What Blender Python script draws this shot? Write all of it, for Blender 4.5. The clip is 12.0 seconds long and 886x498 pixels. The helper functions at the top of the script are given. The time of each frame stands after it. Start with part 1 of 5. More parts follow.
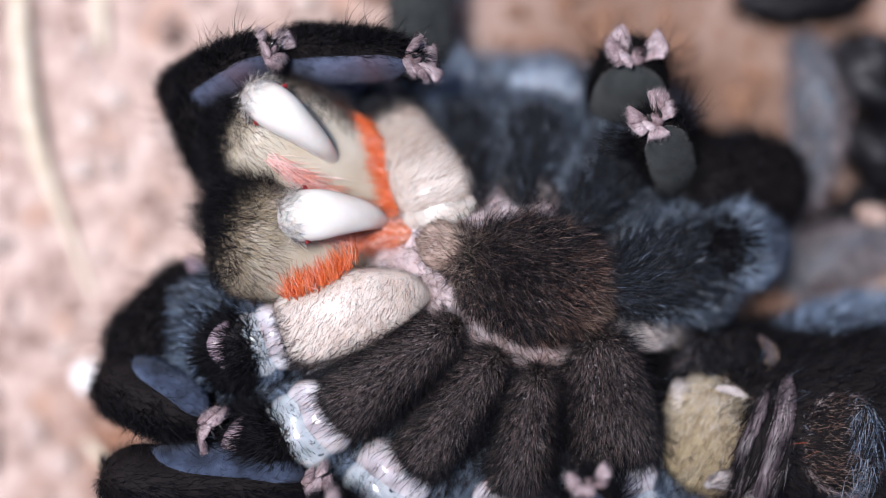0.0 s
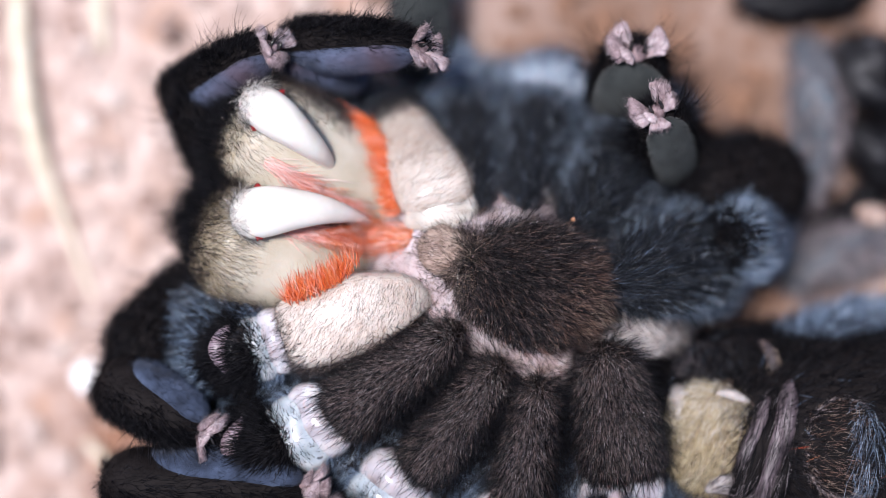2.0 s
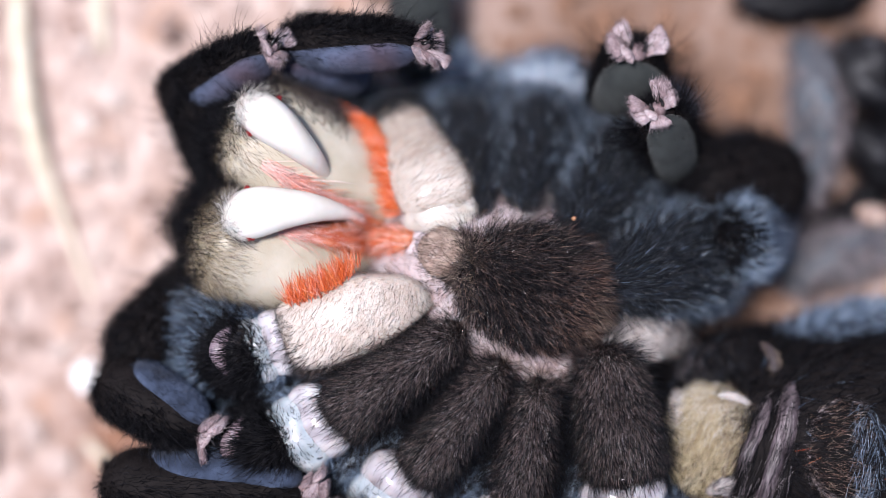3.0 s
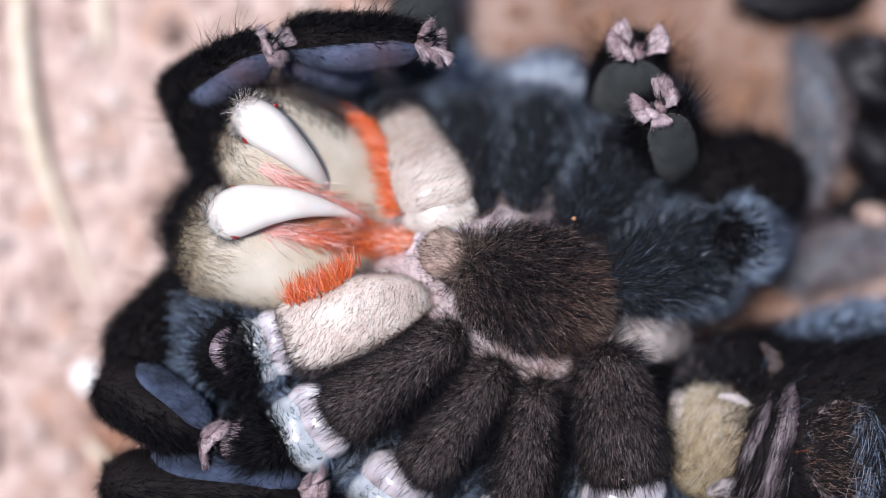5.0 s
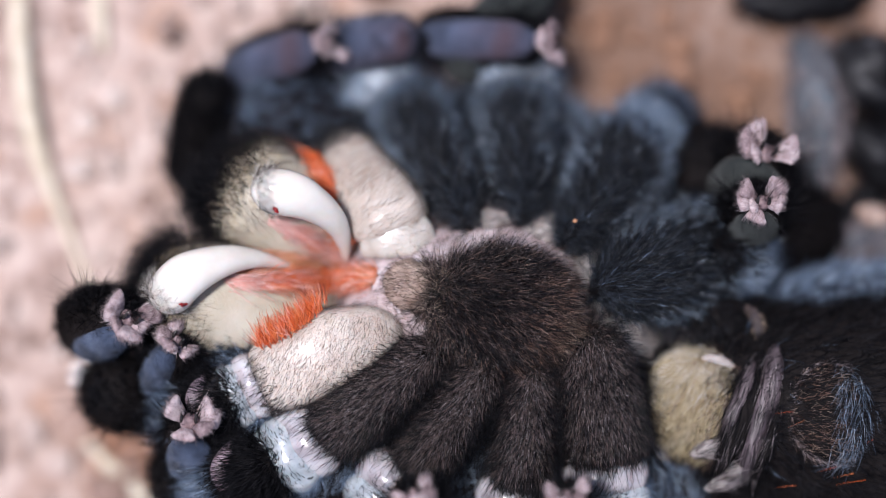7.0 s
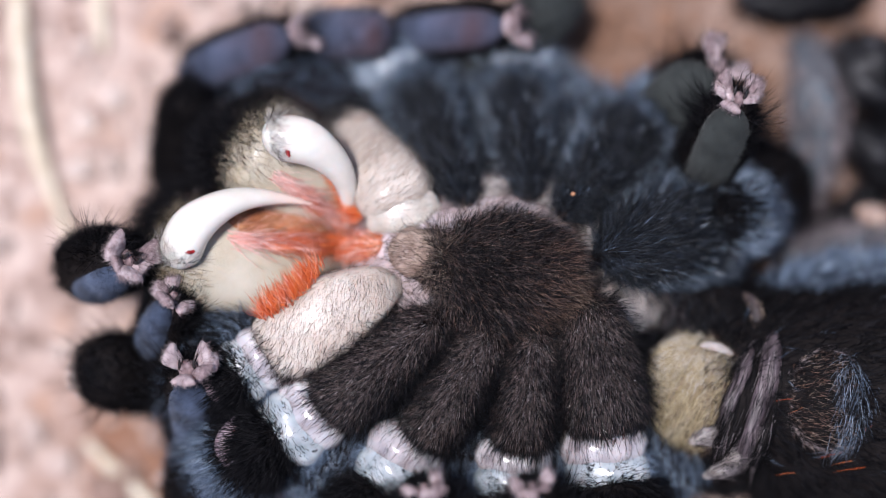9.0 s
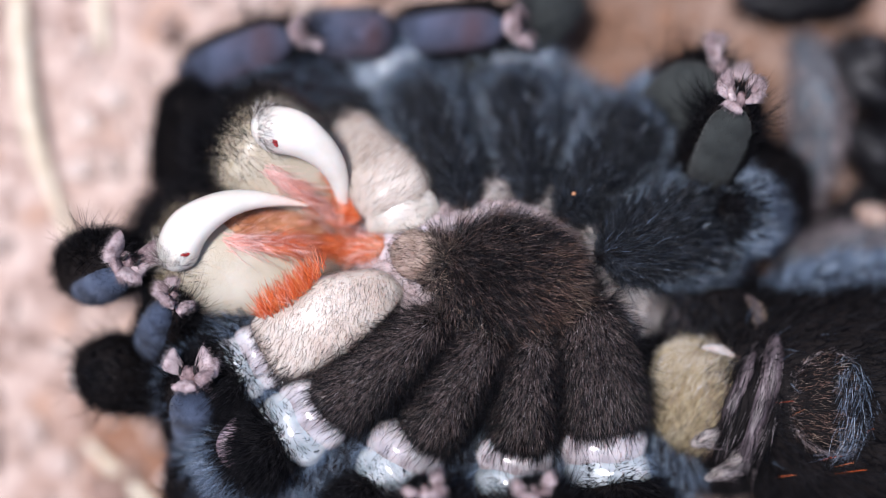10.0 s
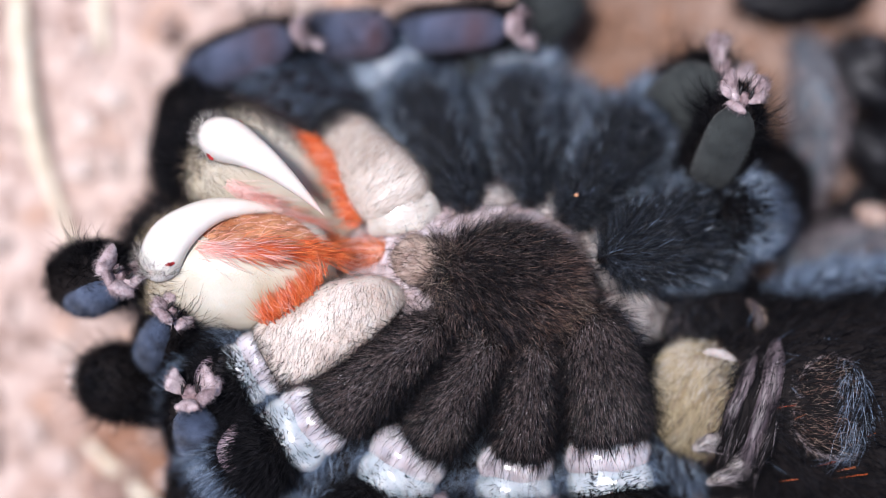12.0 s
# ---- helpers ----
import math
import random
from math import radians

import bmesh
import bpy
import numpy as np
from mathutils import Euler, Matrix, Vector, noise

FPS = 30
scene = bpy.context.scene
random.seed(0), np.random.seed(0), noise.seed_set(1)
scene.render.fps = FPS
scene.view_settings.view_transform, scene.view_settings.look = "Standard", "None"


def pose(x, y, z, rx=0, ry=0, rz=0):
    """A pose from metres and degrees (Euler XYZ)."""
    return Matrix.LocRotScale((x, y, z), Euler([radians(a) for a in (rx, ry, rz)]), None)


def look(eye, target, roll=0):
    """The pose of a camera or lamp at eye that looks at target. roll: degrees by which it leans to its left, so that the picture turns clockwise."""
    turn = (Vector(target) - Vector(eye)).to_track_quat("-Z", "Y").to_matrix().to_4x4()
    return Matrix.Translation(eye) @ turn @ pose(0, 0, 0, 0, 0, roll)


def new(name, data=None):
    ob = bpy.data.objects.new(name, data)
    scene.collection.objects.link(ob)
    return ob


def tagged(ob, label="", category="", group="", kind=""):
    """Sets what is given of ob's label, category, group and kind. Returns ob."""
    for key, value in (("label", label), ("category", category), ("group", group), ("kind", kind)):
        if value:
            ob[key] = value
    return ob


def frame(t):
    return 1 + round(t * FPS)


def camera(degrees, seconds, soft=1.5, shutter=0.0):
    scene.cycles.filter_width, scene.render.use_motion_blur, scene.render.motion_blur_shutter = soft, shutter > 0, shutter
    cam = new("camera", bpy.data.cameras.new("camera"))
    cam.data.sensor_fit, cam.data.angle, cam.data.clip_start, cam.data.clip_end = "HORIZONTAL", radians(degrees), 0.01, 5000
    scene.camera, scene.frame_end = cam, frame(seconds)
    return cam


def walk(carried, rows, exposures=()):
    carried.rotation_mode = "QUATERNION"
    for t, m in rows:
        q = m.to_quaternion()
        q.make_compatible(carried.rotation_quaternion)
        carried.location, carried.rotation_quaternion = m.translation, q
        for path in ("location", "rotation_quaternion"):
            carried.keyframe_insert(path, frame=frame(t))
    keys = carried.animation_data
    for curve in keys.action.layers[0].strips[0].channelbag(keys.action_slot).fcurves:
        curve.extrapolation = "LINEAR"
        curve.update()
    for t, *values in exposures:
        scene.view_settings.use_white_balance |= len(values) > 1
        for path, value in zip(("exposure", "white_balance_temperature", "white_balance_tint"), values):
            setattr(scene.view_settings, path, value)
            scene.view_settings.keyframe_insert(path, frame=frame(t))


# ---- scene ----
UNIT = 0.00004  # one unit of the plan, in metres
EYE = 0.03136 / math.tan(radians(12)) / UNIT  # height of the lens over the plan, in units

cam = camera(24, 12.0, soft=0.9)
walk(cam, [(0.0, pose(0, 0, EYE * UNIT)), (12.0, pose(0, 0, EYE * UNIT))], [(0.0, 0.73, 6050, 16), (2.5, 0.89, 6050, 16), (5.0, 0.73, 6050, 16), (7.0, 0.6, 6050, 16), (9.5, 0.68, 6050, 16), (12.0, 0.83, 6050, 16)])
cam.data.dof.use_dof = True
cam.data.dof.focus_distance = (EYE - 8) * UNIT
cam.data.dof.aperture_fstop = 6.0

# ---- light ----
world = bpy.data.worlds.new("sky")
scene.world = world
world.use_nodes = True
wn = world.node_tree.nodes
sky = wn.new("ShaderNodeTexSky")
sky.sky_type = "NISHITA"
sky.sun_disc = False
sky.sun_elevation, sky.sun_rotation = radians(76), radians(292)
world.node_tree.links.new(sky.outputs[0], wn["Background"].inputs[0])
wn["Background"].inputs[1].default_value = 0.065
sun = new("sun", bpy.data.lights.new("sun", "SUN"))
sun.data.energy, sun.data.angle, sun.data.color = 3.75, radians(9), (1.0, 0.95, 0.90)
sun.matrix_world = look((-0.18, 0.073, 0.78), (0, 0, 0))


# ---- materials ----
def material(name, colours, scale=900.0, rough=0.5, bump=0.3, bump_scale=4000.0, island=0.0, sss=0.0, sheen=0.0, coat=0.0, detail=4.0, spec=0.5):
    """Noise between two or three colours at real-world size, fine relief, and chance by hair or piece."""
    m = bpy.data.materials.new(name)
    m.use_nodes = True
    n, l = m.node_tree.nodes, m.node_tree.links
    b = n["Principled BSDF"]
    tc = n.new("ShaderNodeTexCoord")
    noi = n.new("ShaderNodeTexNoise")
    noi.inputs["Scale"].default_value, noi.inputs["Detail"].default_value = scale, detail
    l.new(tc.outputs["Object"], noi.inputs[0])
    fac = noi.outputs["Fac"]
    if island:
        geo = n.new("ShaderNodeNewGeometry")
        mix = n.new("ShaderNodeMix")
        mix.inputs[0].default_value = island
        l.new(fac, mix.inputs[2])
        l.new(geo.outputs["Random Per Island"], mix.inputs[3])
        fac = mix.outputs[0]
    ramp = n.new("ShaderNodeValToRGB")
    lo, hi = (0.32, 0.68) if not island else (0.2, 0.85)
    ramp.color_ramp.elements[0].position, ramp.color_ramp.elements[1].position = lo, hi
    ramp.color_ramp.elements[0].color = (*colours[0], 1)
    ramp.color_ramp.elements[1].color = (*colours[-1], 1)
    if len(colours) == 3:
        ramp.color_ramp.elements.new((lo + hi) / 2).color = (*colours[1], 1)
    l.new(fac, ramp.inputs[0])
    l.new(ramp.outputs[0], b.inputs["Base Color"])
    b.inputs["Roughness"].default_value = rough
    b.inputs["Specular IOR Level"].default_value = spec
    if bump:
        nb = n.new("ShaderNodeTexNoise")
        nb.inputs["Scale"].default_value, nb.inputs["Detail"].default_value = bump_scale, 3.0
        l.new(tc.outputs["Object"], nb.inputs[0])
        bp = n.new("ShaderNodeBump")
        bp.inputs["Strength"].default_value, bp.inputs["Distance"].default_value = bump, 0.00015
        l.new(nb.outputs["Fac"], bp.inputs["Height"])
        l.new(bp.outputs[0], b.inputs["Normal"])
    if sss:
        b.inputs["Subsurface Weight"].default_value = sss
        b.inputs["Subsurface Radius"].default_value = (1.0, 0.55, 0.4)
        b.inputs["Subsurface Scale"].default_value = 0.0006
    if sheen:
        b.inputs["Sheen Weight"].default_value, b.inputs["Sheen Roughness"].default_value = sheen, 0.4
    if coat:
        b.inputs["Coat Weight"].default_value, b.inputs["Coat Roughness"].default_value = coat, 0.12
    return m


def spotted(m, colour, scale, low, high):
    """Adds small spots of another colour to a material."""
    n, l = m.node_tree.nodes, m.node_tree.links
    b = n["Principled BSDF"]
    old = b.inputs["Base Color"].links[0].from_socket
    tc = n.new("ShaderNodeTexCoord")
    noi = n.new("ShaderNodeTexNoise")
    noi.inputs["Scale"].default_value, noi.inputs["Detail"].default_value = scale, 2.0
    l.new(tc.outputs["Object"], noi.inputs[0])
    mr = n.new("ShaderNodeMapRange")
    mr.inputs[1].default_value, mr.inputs[2].default_value = low, high
    l.new(noi.outputs["Fac"], mr.inputs[0])
    mix = n.new("ShaderNodeMix")
    mix.data_type = "RGBA"
    l.new(mr.outputs[0], mix.inputs[0])
    l.new(old, mix.inputs[6])
    mix.inputs[7].default_value = (*colour, 1)
    l.new(mix.outputs[2], b.inputs["Base Color"])
    return m


def along_x(m, colour, start, end):
    """Blends to another colour along the piece's own length, in metres."""
    n, l = m.node_tree.nodes, m.node_tree.links
    b = n["Principled BSDF"]
    old = b.inputs["Base Color"].links[0].from_socket
    tc = n.new("ShaderNodeTexCoord")
    sp = n.new("ShaderNodeSeparateXYZ")
    l.new(tc.outputs["Object"], sp.inputs[0])
    mr = n.new("ShaderNodeMapRange")
    mr.inputs[1].default_value, mr.inputs[2].default_value = start, end
    l.new(sp.outputs[0], mr.inputs[0])
    mix = n.new("ShaderNodeMix")
    mix.data_type = "RGBA"
    l.new(mr.outputs[0], mix.inputs[0])
    l.new(old, mix.inputs[6])
    mix.inputs[7].default_value = (*colour, 1)
    l.new(mix.outputs[2], b.inputs["Base Color"])
    return m


def dark_patch(m, colour, centre, near, far):
    """A darker patch with a ragged edge round a place; can paint in shade."""
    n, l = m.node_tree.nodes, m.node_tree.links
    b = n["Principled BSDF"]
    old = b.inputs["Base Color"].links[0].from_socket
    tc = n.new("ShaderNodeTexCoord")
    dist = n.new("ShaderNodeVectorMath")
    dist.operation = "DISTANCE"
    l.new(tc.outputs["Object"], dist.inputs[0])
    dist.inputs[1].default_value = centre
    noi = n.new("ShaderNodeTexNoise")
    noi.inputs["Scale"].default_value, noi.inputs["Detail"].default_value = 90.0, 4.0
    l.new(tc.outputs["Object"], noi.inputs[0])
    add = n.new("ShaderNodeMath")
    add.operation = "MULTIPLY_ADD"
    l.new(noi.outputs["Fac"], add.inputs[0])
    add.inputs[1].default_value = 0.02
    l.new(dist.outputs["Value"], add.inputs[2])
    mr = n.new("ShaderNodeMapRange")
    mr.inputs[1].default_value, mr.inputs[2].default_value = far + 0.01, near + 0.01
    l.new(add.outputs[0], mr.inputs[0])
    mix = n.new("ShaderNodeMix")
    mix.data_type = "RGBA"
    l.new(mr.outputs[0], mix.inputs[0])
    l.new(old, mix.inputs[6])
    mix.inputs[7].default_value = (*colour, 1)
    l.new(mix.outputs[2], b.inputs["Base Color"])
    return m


# Upper-right soil is darkened to paint in shade; lower left has an orange-brown patch.
SOIL = dark_patch(dark_patch(spotted(material("soil", [(0.30, 0.21, 0.175), (0.43, 0.325, 0.28), (0.53, 0.43, 0.385)], 520, 0.9, 0.5, 1500, detail=6), (0.37, 0.22, 0.15), 190, 0.56, 0.72), (0.135, 0.075, 0.048), (0.022, 0.012, -0.021), 0.020, 0.036), (0.20, 0.10, 0.06), (-0.0222, -0.0166, 0.0), 0.002, 0.011)
# The crumbs get the same painted-in shade at the upper right.
CRUMB = dark_patch(material("soil_crumb", [(0.23, 0.15, 0.12), (0.40, 0.30, 0.26), (0.57, 0.48, 0.43)], 500, 0.9, 0.6, 3000, island=0.7), (0.22, 0.12, 0.075), (0.022, 0.012, 0.0), 0.020, 0.036)
STRAW = material("straw", [(0.503, 0.412, 0.29), (0.641, 0.579, 0.472)], 900, 0.6, 0.4, 5000)
AMBER = material("amber_speck", [(0.30, 0.13, 0.06), (0.46, 0.24, 0.13)], 900, 0.4, 0.3, 5000)
PERLITE = material("perlite", [(0.78, 0.77, 0.76), (0.88, 0.87, 0.86)], 900, 0.8, 0.6, 3000)
SKIN_DARK = material("dark_cuticle", [(0.004, 0.003, 0.003), (0.010, 0.008, 0.008)], 700, 0.7, 0.4, spec=0.08)
SKIN_PINK = spotted(material("joint_membrane", [(0.38, 0.29, 0.29), (0.63, 0.54, 0.55)], 420, 0.3, 0.9, 1800, sss=0.3, coat=0.5), (0.20, 0.11, 0.10), 300, 0.6, 0.76)
SKIN_CREAM = spotted(material("cream_cuticle", [(0.42, 0.34, 0.285), (0.58, 0.515, 0.455)], 350, 0.4, 0.35, 6000, sss=0.35, coat=0.15), (0.50, 0.34, 0.31), 240, 0.58, 0.75)
SKIN_BULB = along_x(material("chelicera_cuticle", [(0.37, 0.32, 0.235), (0.53, 0.49, 0.41)], 260, 0.4, 0.25, 6000, sss=0.25, coat=0.12), (0.42, 0.365, 0.27), 0.0098, 0.0150)
SKIN_TAN = material("tan_cuticle", [(0.18, 0.11, 0.085), (0.46, 0.35, 0.29)], 700, 0.45, 0.8, 2600, sss=0.15)
MEMBRANE = material("lilac_membrane", [(0.26, 0.23, 0.245), (0.43, 0.40, 0.42), (0.60, 0.58, 0.60)], 420, 0.2, 0.6, 900, sss=0.4, coat=1.0, detail=2.5)
COLLAR = spotted(material("blue_white_cuticle", [(0.194, 0.229, 0.246), (0.37, 0.405, 0.431), (0.546, 0.572, 0.59)], 420, 0.2, 0.5, 1200, sss=0.3, coat=0.6, detail=3), (0.05, 0.055, 0.065), 1300, 0.66, 0.7)
FAR_MEMBRANE = material("bluish_membrane", [(0.24, 0.29, 0.36), (0.50, 0.55, 0.60)], 420, 0.4, 0.5, 1500, sss=0.2)
WAIST = material("waist_membrane", [(0.235, 0.20, 0.185), (0.45, 0.41, 0.385)], 420, 0.5, 0.7, 1800, sss=0.3)
IVORY = along_x(material("ivory_fang", [(0.62, 0.58, 0.52), (0.70, 0.67, 0.62)], 500, 0.22, 0.05, 3000, sss=0.35, coat=0.4), (0.76, 0.50, 0.42), 0.0066, 0.0112)
SKIN_BEIGE = spotted(material("beige_cuticle", [(0.34, 0.275, 0.23), (0.51, 0.445, 0.39)], 350, 0.45, 0.35, 6000, sss=0.25, coat=0.1), (0.26, 0.18, 0.14), 300, 0.55, 0.75)
RIDGE = material("white_ridge_cuticle", [(0.42, 0.37, 0.32), (0.60, 0.56, 0.51)], 420, 0.3, 0.4, 4000, sss=0.3, coat=0.6)
MOUTH = material("mouth_skin", [(0.30, 0.08, 0.035), (0.52, 0.22, 0.13)], 900, 0.4, 0.6, 3000, sss=0.2, coat=0.05)
HAIR_RUST = material("rust_brown_bristle", [(0.03, 0.014, 0.010), (0.12, 0.06, 0.04), (0.30, 0.19, 0.14)], 500, 0.35, 0, island=0.7)
RIM = material("lilac_rim", [(0.14, 0.10, 0.12), (0.30, 0.23, 0.27)], 600, 0.45, 0.4, 3000, sss=0.2, coat=0.12)
STREAK = material("mauve_streaked_cuticle", [(0.028, 0.020, 0.023), (0.065, 0.048, 0.054), (0.13, 0.10, 0.11)], 420, 0.5, 0.5, 3000)
HAIR_CORAL = material("coral_bristle", [(0.68, 0.14, 0.06), (0.80, 0.30, 0.20), (0.84, 0.45, 0.36)], 500, 0.45, 0, island=0.8)
GROOVE = material("fang_groove_skin", [(0.27, 0.09, 0.035), (0.54, 0.26, 0.13)], 700, 0.5, 0.6, 2600, sss=0.15)
BLOOD = material("red_spot", [(0.12, 0.005, 0.005), (0.38, 0.02, 0.02)], 4000, 0.3, 0.5, 9000)
HAIR_BROWN = material("brown_black_bristle", [(0.0025, 0.0017, 0.0018), (0.0140, 0.0092, 0.0086), (0.135, 0.100, 0.092)], 500, 0.2, 0, island=0.8, spec=0.8)
HAIR_BLACK = material("black_bristle", [(0.002, 0.002, 0.003), (0.005, 0.005, 0.006), (0.014, 0.0135, 0.016)], 500, 0.4, 0, island=0.8, spec=0.07)
HAIR_BLUE = material("slate_blue_bristle", [(0.014, 0.020, 0.034), (0.075, 0.11, 0.17), (0.28, 0.37, 0.50)], 400, 0.35, 0, island=0.6)
HAIR_ICE = material("ice_blue_bristle", [(0.07, 0.10, 0.15), (0.24, 0.32, 0.42), (0.54, 0.62, 0.70)], 400, 0.4, 0, island=0.6)
HAIR_SLATE = material("dark_slate_bristle", [(0.003, 0.0034, 0.0045), (0.0055, 0.0064, 0.009), (0.038, 0.047, 0.063)], 400, 0.3, 0, island=0.75, spec=0.35)
HAIR_RED = material("orange_red_bristle", [(0.52, 0.06, 0.008), (0.70, 0.125, 0.018), (0.80, 0.25, 0.08)], 500, 0.45, 0, island=0.8)
HAIR_PINK = material("pink_bristle", [(0.70, 0.26, 0.20), (0.82, 0.50, 0.45), (0.86, 0.66, 0.62)], 500, 0.45, 0, island=0.8)
HAIR_TAN = material("tan_bristle", [(0.07, 0.045, 0.030), (0.22, 0.155, 0.11), (0.52, 0.42, 0.33)], 500, 0.45, 0, island=0.7)
HAIR_GOLD = material("golden_cream_bristle", [(0.26, 0.19, 0.08), (0.52, 0.42, 0.24), (0.68, 0.62, 0.48)], 300, 0.5, 0, island=0.6)
HAIR_PALE = material("ivory_bristle", [(0.43, 0.396, 0.327), (0.636, 0.611, 0.568), (0.705, 0.688, 0.662)], 300, 0.5, 0, island=0.6)
HAIR_GREY = material("grey_bristle", [(0.05, 0.04, 0.043), (0.17, 0.14, 0.145), (0.42, 0.37, 0.38)], 300, 0.45, 0, island=0.7)
PAD_BLUE = material("blue_velvet_pad", [(0.014, 0.020, 0.036), (0.036, 0.050, 0.086), (0.075, 0.10, 0.16)], 520, 0.8, 0.7, 12000, sheen=0.08, spec=0.25, detail=5)
# The reddish spots paint reflections into the pad's colour.
PAD_MAUVE = spotted(material("mauve_velvet_pad", [(0.026, 0.034, 0.060), (0.050, 0.063, 0.105), (0.082, 0.102, 0.165)], 420, 0.7, 0.7, 12000, sheen=0.08, spec=0.3, detail=5), (0.06, 0.032, 0.04), 200, 0.5, 0.8)
PAD_GREY = material("grey_velvet_pad", [(0.018, 0.021, 0.021), (0.036, 0.041, 0.040)], 500, 0.85, 0.6, 12000, sheen=0.08, spec=0.2)
TUFT = material("pink_claw_tuft", [(0.10, 0.06, 0.065), (0.34, 0.25, 0.26), (0.62, 0.53, 0.54)], 2600, 0.5, 0.8, 9000, island=0.4, sss=0.15)
CLAW = material("black_claw", [(0.01, 0.01, 0.01), (0.03, 0.025, 0.025)], 2000, 0.2, 0.1)
OLD_SKIN = material("old_skin", [(0.012, 0.012, 0.014), (0.04, 0.04, 0.046)], 300, 0.6, 0.4)
OLD_GREY = material("old_skin_grey", [(0.032, 0.042, 0.052), (0.085, 0.105, 0.125)], 300, 0.6, 0.4)

# ---- building tools ----
rng = np.random.default_rng(7)


def at(u, v, h=0.0):
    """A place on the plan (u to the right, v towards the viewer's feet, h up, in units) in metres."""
    k = (1 - h / EYE) * UNIT
    return np.array([(u - 784) * k, (441 - v) * k, h * UNIT])


def unit(a):
    return a / np.maximum(np.linalg.norm(a, axis=-1, keepdims=True), 1e-12)


def smooth_path(stations, count, round_start, round_end):
    """Catmull-Rom through stations of x, y, z, width, height; the ends close as domes."""
    s = np.array(stations, float)
    step = np.linalg.norm(np.diff(s[:, :3], axis=0), axis=1)
    knots = np.concatenate([[0], np.cumsum(step)])
    knots /= knots[-1]
    x = (1 - np.cos(np.linspace(0, np.pi, count))) / 2 * 0.6 + np.linspace(0, 1, count) * 0.4
    full = np.vstack([2 * s[0] - s[1], s, 2 * s[-1] - s[-2]])
    out = np.empty((count, s.shape[1]))
    for k, t in enumerate(x):
        i = min(np.searchsorted(knots, t, side="right") - 1, len(s) - 2)
        f = (t - knots[i]) / (knots[i + 1] - knots[i])
        p0, p1, p2, p3 = full[i:i + 4]
        out[k] = 0.5 * (2 * p1 + (p2 - p0) * f + (2 * p0 - 5 * p1 + 4 * p2 - p3) * f ** 2 + (3 * p1 - p0 - 3 * p2 + p3) * f ** 3)
    for e, d in ((round_start, x), (round_end, 1 - x)):
        if e > 0:
            g = np.clip(d / e, 0, 1)
            out[:, 3:5] *= np.maximum(np.sqrt(1 - (1 - g) ** 2), 0.02)[:, None]
    return out


